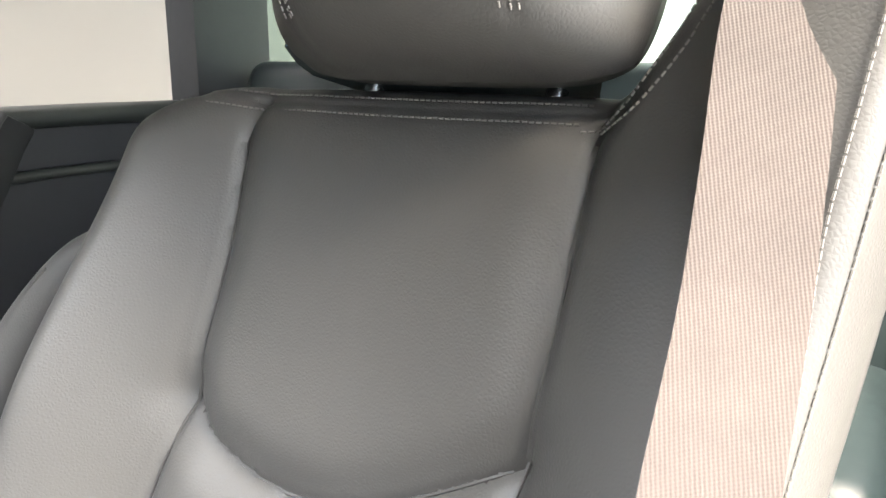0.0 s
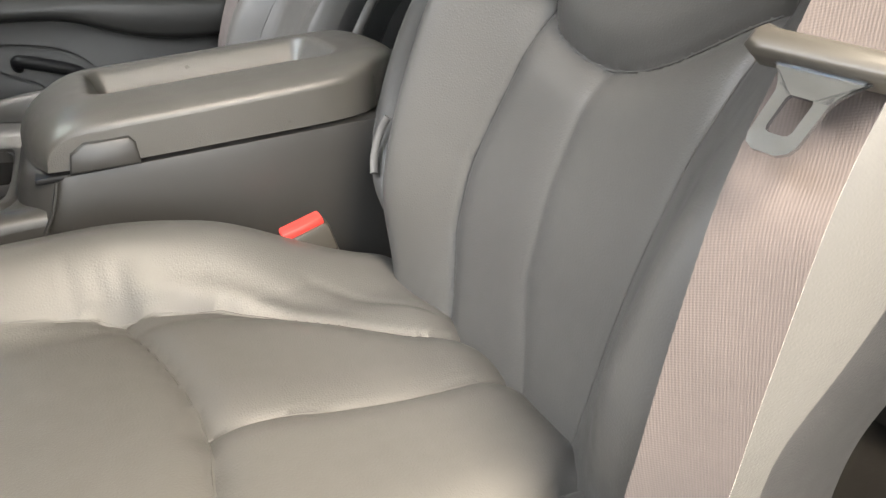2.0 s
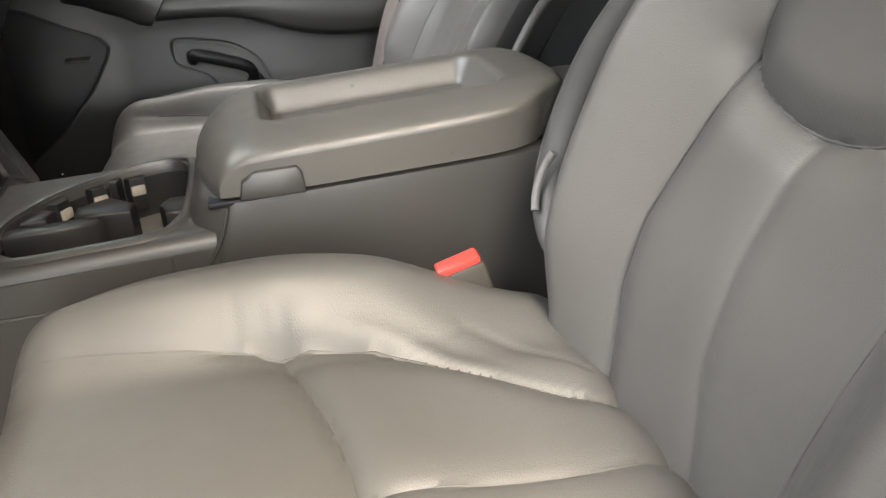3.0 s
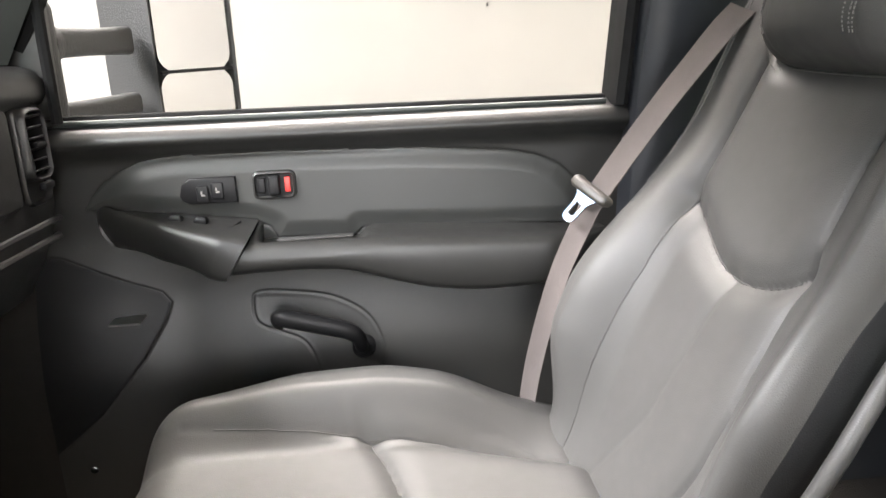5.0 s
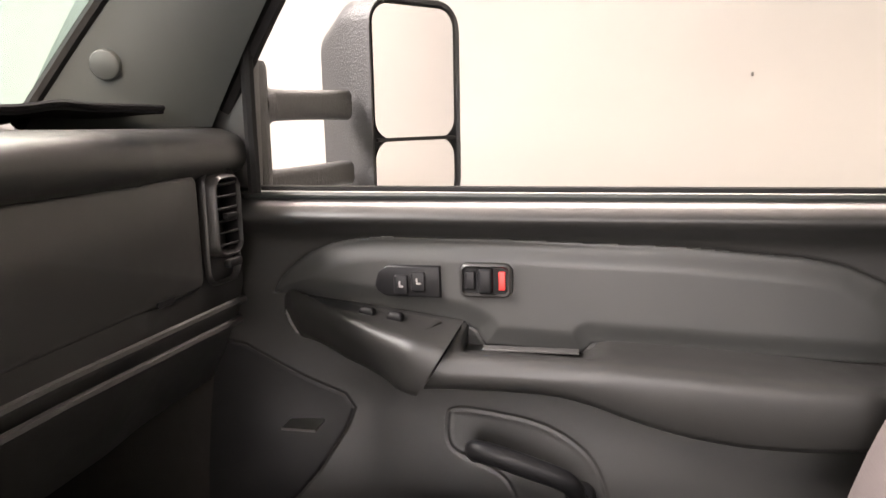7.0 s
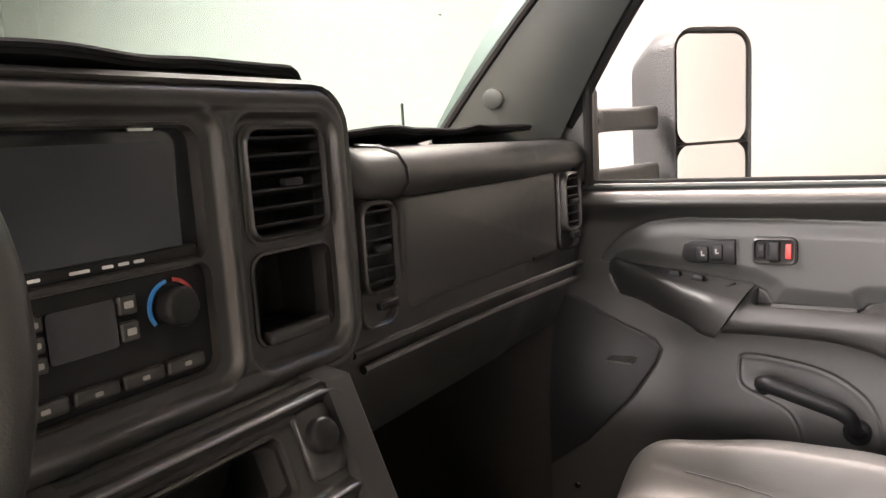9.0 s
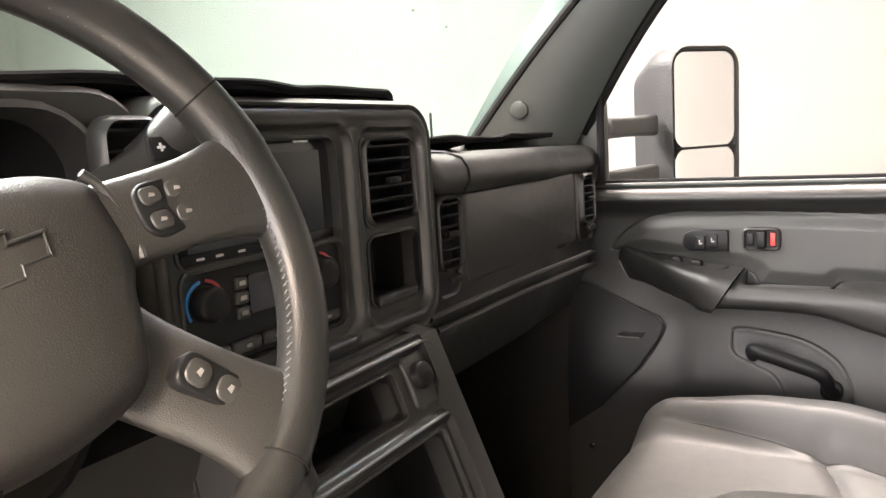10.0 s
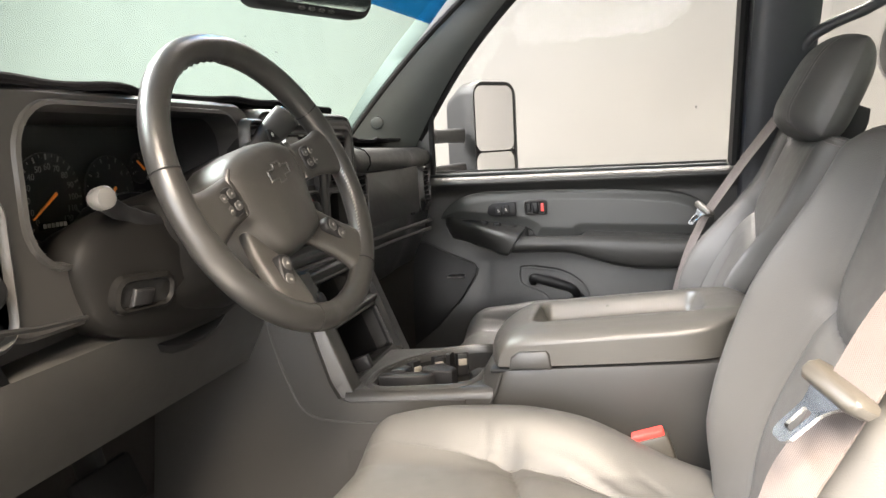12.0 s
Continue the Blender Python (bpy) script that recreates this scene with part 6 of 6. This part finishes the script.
    for u, v, w in ((0.004, -0.018, 0.024), (-0.050, 0.004, 0.008), (0.050, 0.014, 0.008)):
        for k in range(3):
            part("moulded_mark", tube([w2(u - w / 2 + k * w / 3, v - 0.002, 0.0090 - abs(u) * 0.10), w2(u - w / 2 + (k + 0.7) * w / 3, v + 0.002, 0.0090 - abs(u) * 0.10)], 0.0007, 5), PLASTIC, hub, "moulded mark")

    # spokes
    def spoke(u0, v0, u1, v1, wa, wb, d0, d1):
        a, b = Vector((u0, v0)), Vector((u1, v1))
        dr = (b - a).normalized()
        sd = Vector((-dr.y, dr.x))
        loops = []
        for k in range(11):
            q = k / 10
            p = a.lerp(b, q)
            w = wa + (wb - wa) * q + 0.030 * (q ** 5)
            d = d0 + (d1 - d0) * (q * q * (3 - 2 * q))
            ring = []
            for ang in [2 * math.pi * i / 16 for i in range(16)]:
                x = math.copysign(abs(math.cos(ang)) ** 0.6, math.cos(ang)) * w / 2
                y = math.copysign(abs(math.sin(ang)) ** 0.7, math.sin(ang)) * 0.011
                ring.append(w2(p.x + sd.x * x, p.y + sd.y * x, d + y))
            loops.append(ring)
        return part("spoke", loft(loops), PLASTIC_HUB, t, "moulded grey spoke")

    def pad(u, v, w, h, rot, d, keys):
        cu, sn = math.cos(rot), math.sin(rot)
        pu, pv = WU * cu + WV * sn, WV * cu - WU * sn
        o = w2(u, v, d)
        k = part("control_pad", slab(rrect(w, h, min(w, h) * 0.36, 6), o, pu, pv, WN, -0.010, 0.003, 0.002), BLACK, t, "black control pad with pale symbols")
        for (a, b, kw, kh) in keys:
            part("button", slab(rrect(kw, kh, min(kw, kh) * 0.4), o + pu * a + pv * b, pu, pv, WN, 0.002, 0.0042, 0.0015), KEY_GREY, k)
            part("symbol", slab([(-kw * 0.14, -kh * 0.08), (kw * 0.14, -kh * 0.10), (kw * 0.16, kh * 0.04), (-kw * 0.05, kh * 0.12)], o + pu * a + pv * b, pu, pv, WN, 0.0040, 0.0046), PALE, k, "pale symbol", smooth=False)
    for q in (-1, 1):
        spoke(q * 0.040, 0.008, q * 0.168, -0.002, 0.052, 0.050, -0.014, -0.002)
        spoke(q * 0.044, -0.048, q * 0.098, -0.146, 0.062, 0.054, -0.030, -0.002)
    four = [(-0.0085, 0.008, 0.014, 0.011), (0.0085, 0.008, 0.014, 0.011), (-0.0085, -0.007, 0.014, 0.011), (0.0085, -0.007, 0.014, 0.011)]
    pad(0.105, 0.003, 0.040, 0.034, -0.06, 0.0000, four)
    pad(-0.101, 0.003, 0.040, 0.034, 0.06, 0.0000, four)
    two = [(0.0, 0.010, 0.016, 0.016), (0.0, -0.010, 0.016, 0.016)]
    pad(0.074, -0.0955, 0.022, 0.044, 0.56, -0.0040, two)
    pad(-0.072, -0.0955, 0.022, 0.044, -0.56, -0.0040, two)
    return t


steering_wheel()


def steering_column():
    t = thing("steering_column", (-0.415, 0.42, 0.60), "black moulded steering column shroud with stalks", "steering column")
    loops = []
    for d, w, wl, h, dz in ((0.045, 0.056, 0.056, 0.050, 0.0), (0.058, 0.074, 0.078, 0.066, -0.006), (0.10, 0.084, 0.115, 0.078, -0.014), (0.13, 0.086, 0.165, 0.084, -0.018), (0.155, 0.088, 0.195, 0.088, -0.022), (0.20, 0.088, 0.205, 0.090, -0.024), (0.26, 0.086, 0.200, 0.088, -0.024)):
        loops.append([WC - WN * d + CU * (a * (w if a > 0 else wl)) + CV * (b * h * (0.8 if b > 0 and a < 0 else 1) + dz) for a, b in [(math.copysign(abs(math.cos(q)) ** 0.7, math.cos(q)), math.copysign(abs(math.sin(q)) ** 0.7, math.sin(q))) for q in [2 * math.pi * i / 32 for i in range(32)]]])
    ring = [(p.x, p.y) for p in smooth_line([(a, b, 0) for a, b in ((-0.600, 0.692), (-0.596, 0.642), (-0.568, 0.602), (-0.50, 0.579), (-0.42, 0.568), (-0.32, 0.576), (-0.275, 0.63), (-0.275, 0.69), (-0.33, 0.725), (-0.45, 0.732), (-0.55, 0.722))], 4, True)]
    bowl = []
    for f, y in ((1.0, 0.440), (1.0, 0.408), (0.97, 0.400), (0.88, 0.391), (0.70, 0.382), (0.50, 0.374), (0.40, 0.366)):
        bowl.append([(-0.42 + (a + 0.42) * f, y, 0.668 + (b - 0.668) * f) for a, b in ring])
    part("column_surround", loft(bowl), COLUMN, t, "black bowl-shaped cover round the column")
    part("shroud", loft(loops), COLUMN, t, "black column shroud")
    M = Matrix((CU, WN, CV)).transposed()
    rn = Vector((-0.15, -0.97, -0.16)).normalized()
    ru = Vector((1.0, -0.15, -0.06))
    ru = (ru - rn * ru.dot(rn)).normalized()
    rv = ru.cross(rn)
    rv = rv if rv.z > 0 else -rv
    o = Vector((-0.535, 0.3815, 0.640))
    # raised rim and flat dark plate, imitating the shade of a recess
    tr = part("tilt_recess", ring_frame(0.070, 0.026, 0.010, 0.010, o, ru, rv, rn, -0.012, 0.006, -0.004), COLUMN, t, "rounded raised rim round a dark plate, standing in for a recess")
    part("recess_dark_plate", slab(rrect(0.070, 0.026, 0.010), o, ru, rv, rn, -0.004, 0.0015), RUBBER, tr)
    part("tilt_lever", slab([(-0.022, -0.013), (0.006, -0.013), (0.010, 0.004), (-0.018, 0.007)], o, ru, rv, rn, 0.0, 0.007, 0.003), BLACK, tr, "black tilt lever")
    collar = []
    for d, f in ((0.186, 1.06), (0.180, 1.16), (0.178, 1.24), (0.186, 1.30), (0.215, 1.30)):
        collar.append([WC - WN * d + CU * (math.cos(q) * 0.100 * f - 0.035) + CV * (math.sin(q) * 0.082 * f - 0.034) for q in [2 * math.pi * i / 32 for i in range(32)]])
    part("collar", loft(collar, caps=(False, False)), BLACK, t, "soft black collar where the column meets the dash")
    # turn-signal stalk with a pale knob
    a = Vector((-0.482, 0.392, 0.706))
    pts = smooth_line([a, a + Vector((-0.030, 0.004, 0.008)), a + Vector((-0.058, 0.006, 0.022)), a + Vector((-0.086, 0.004, 0.036))], 5)
    st = part("turn_stalk", tube(pts, [0.012] * 8 + [0.010] * (len(pts) - 8), 12), BLACK, t, "black turn-signal stalk")
    e = pts[-1]
    part("stalk_knob", tube([e, e + Vector((-0.004, -0.002, 0.001)), e + Vector((-0.010, -0.014, 0.003)), e + Vector((-0.011, -0.017, 0.003))], [0.009, 0.012, 0.012, 0.010], 20), KEY_PALE, st, "pale ribbed stalk end")
    # gear lever on the right
    pts = smooth_line([(-0.315, 0.385, 0.765), (-0.262, 0.392, 0.783), (-0.225, 0.388, 0.800), (-0.196, 0.374, 0.824), (-0.184, 0.366, 0.836)], 5)
    n = len(pts)
    gv = part("gear_lever", tube(pts, [0.012 + 0.010 * float(sst(0.2, 0.8, i / (n - 1))) - 0.006 * float(sst(0.92, 1.0, i / (n - 1))) for i in range(n)], 14, flat=0.75, ups=WN), PLASTIC, t, "dark column gear lever")
    o = Vector((-0.222, 0.386, 0.801)) + WN * 0.0145
    part("shift_key", rbox(o - WN * 0.001, (0.024, 0.005, 0.018), 0.002, M), BLACK, gv, "black shift button")
    part("plus_mark", slab(rrect(0.006, 0.0016, 0.0005), o - CU * 0.004, CU, CV, WN, 0.0012, 0.0022), WHITE, gv, "white plus mark")
    part("plus_mark", slab(rrect(0.0016, 0.006, 0.0005), o - CU * 0.004, CU, CV, WN, 0.0012, 0.0024), WHITE, gv, "white plus mark")
    return t


steering_column()


def pedal():
    t = thing("brake_pedal", (-0.33, 0.66, 0.30), "dark brake pedal hanging over worn carpet", "pedal")
    part("arm", rbox((-0.33, 0.68, 0.40), (0.022, 0.05, 0.24), 0.008, Matrix.Rotation(-0.25, 3, "X")), BLACK, t)
    part("pad", rbox((-0.335, 0.63, 0.30), (0.12, 0.022, 0.075), 0.008, Matrix.Rotation(-0.4, 3, "X")), RUBBER, t)
    return t


pedal()


# ---------- small things overhead ----------
def rear_view_mirror():
    t = thing("rear_view_mirror", (MID, 0.36, 1.02), "black rear-view mirror hanging from the windshield", "mirror")
    u = Vector((0.90, -0.43, 0)).normalized()
    n = Vector((-0.43, -0.90, -0.08)).normalized()
    v = n.cross(u) if n.cross(u).z > 0 else -n.cross(u)
    c = Vector((MID - 0.03, 0.345, 1.030))
    sh = part("housing", slab(rrect(0.25, 0.072, 0.030, 8), c, u, v, n, -0.03, 0.006, 0.006), BLACK, t)
    part("mirror_glass", slab(rrect(0.234, 0.056, 0.024, 8), c + v * 0.003, u, v, n, 0.005, 0.0075), MIRROR, sh, "mirror glass")
    for k in range(4):
        part("button", slab(rrect(0.012, 0.005, 0.002), c + u * (-0.03 + 0.02 * k) - v * 0.031, u, v, n, 0.004, 0.008, 0.001), PLASTIC, sh)
    part("stem", tube([c - n * 0.03, c - n * 0.05 + Z * 0.03, c - n * 0.02 + Z * 0.10], 0.011, 10), BLACK, t)
    return t


rear_view_mirror()


def grab_handle():
    t = thing("grab_handle", (0.70, -0.54, 0.97), "dark moulded grab handle on the rear pillar", "handle")
    pts = smooth_line([(0.715, -0.530, 0.955), (0.700, -0.548, 0.985), (0.690, -0.60, 1.012), (0.688, -0.66, 1.035), (0.690, -0.73, 1.075), (0.705, -0.78, 1.13), (0.72, -0.80, 1.18)], 6)
    part("grip", tube(pts, 0.013, 12), PILLAR_DARK, t)
    part("mount", rbox((0.722, -0.535, 0.975), (0.03, 0.05, 0.08), 0.012), PILLAR_DARK, t)
    return t


grab_handle()


def antenna():
    ob = part("radio_antenna", tube([(0.880, 0.835, -0.80), (0.880, 0.835, 0.868)], 0.003, 8), BLACK)
    return tagged(ob, "short black mast on the fender outside", "antenna")


antenna()
tagged(part("wall_mark", rbox((2.098, -0.42, 0.885), (0.004, 0.007, 0.012), 0.0015), PLASTIC), "small dark scuff on the white wall", "wall mark", "wall marks", "structure")
tagged(part("wall_mark", rbox((2.098, 3.825, 1.488), (0.004, 0.012, 0.007), 0.0015), PLASTIC), "small dark scuff on the white wall", "wall mark", "wall marks", "structure")
tagged(part("wall_mark", rbox((2.098, 1.643, 1.355), (0.004, 0.012, 0.007), 0.0015), PLASTIC), "small dark scuff on the white wall", "wall mark", "wall marks", "structure")
tagged(part("wall_mark", rbox((2.098, 1.488, 1.267), (0.004, 0.012, 0.007), 0.0015), PLASTIC), "small dark scuff on the white wall", "wall mark", "wall marks", "structure")
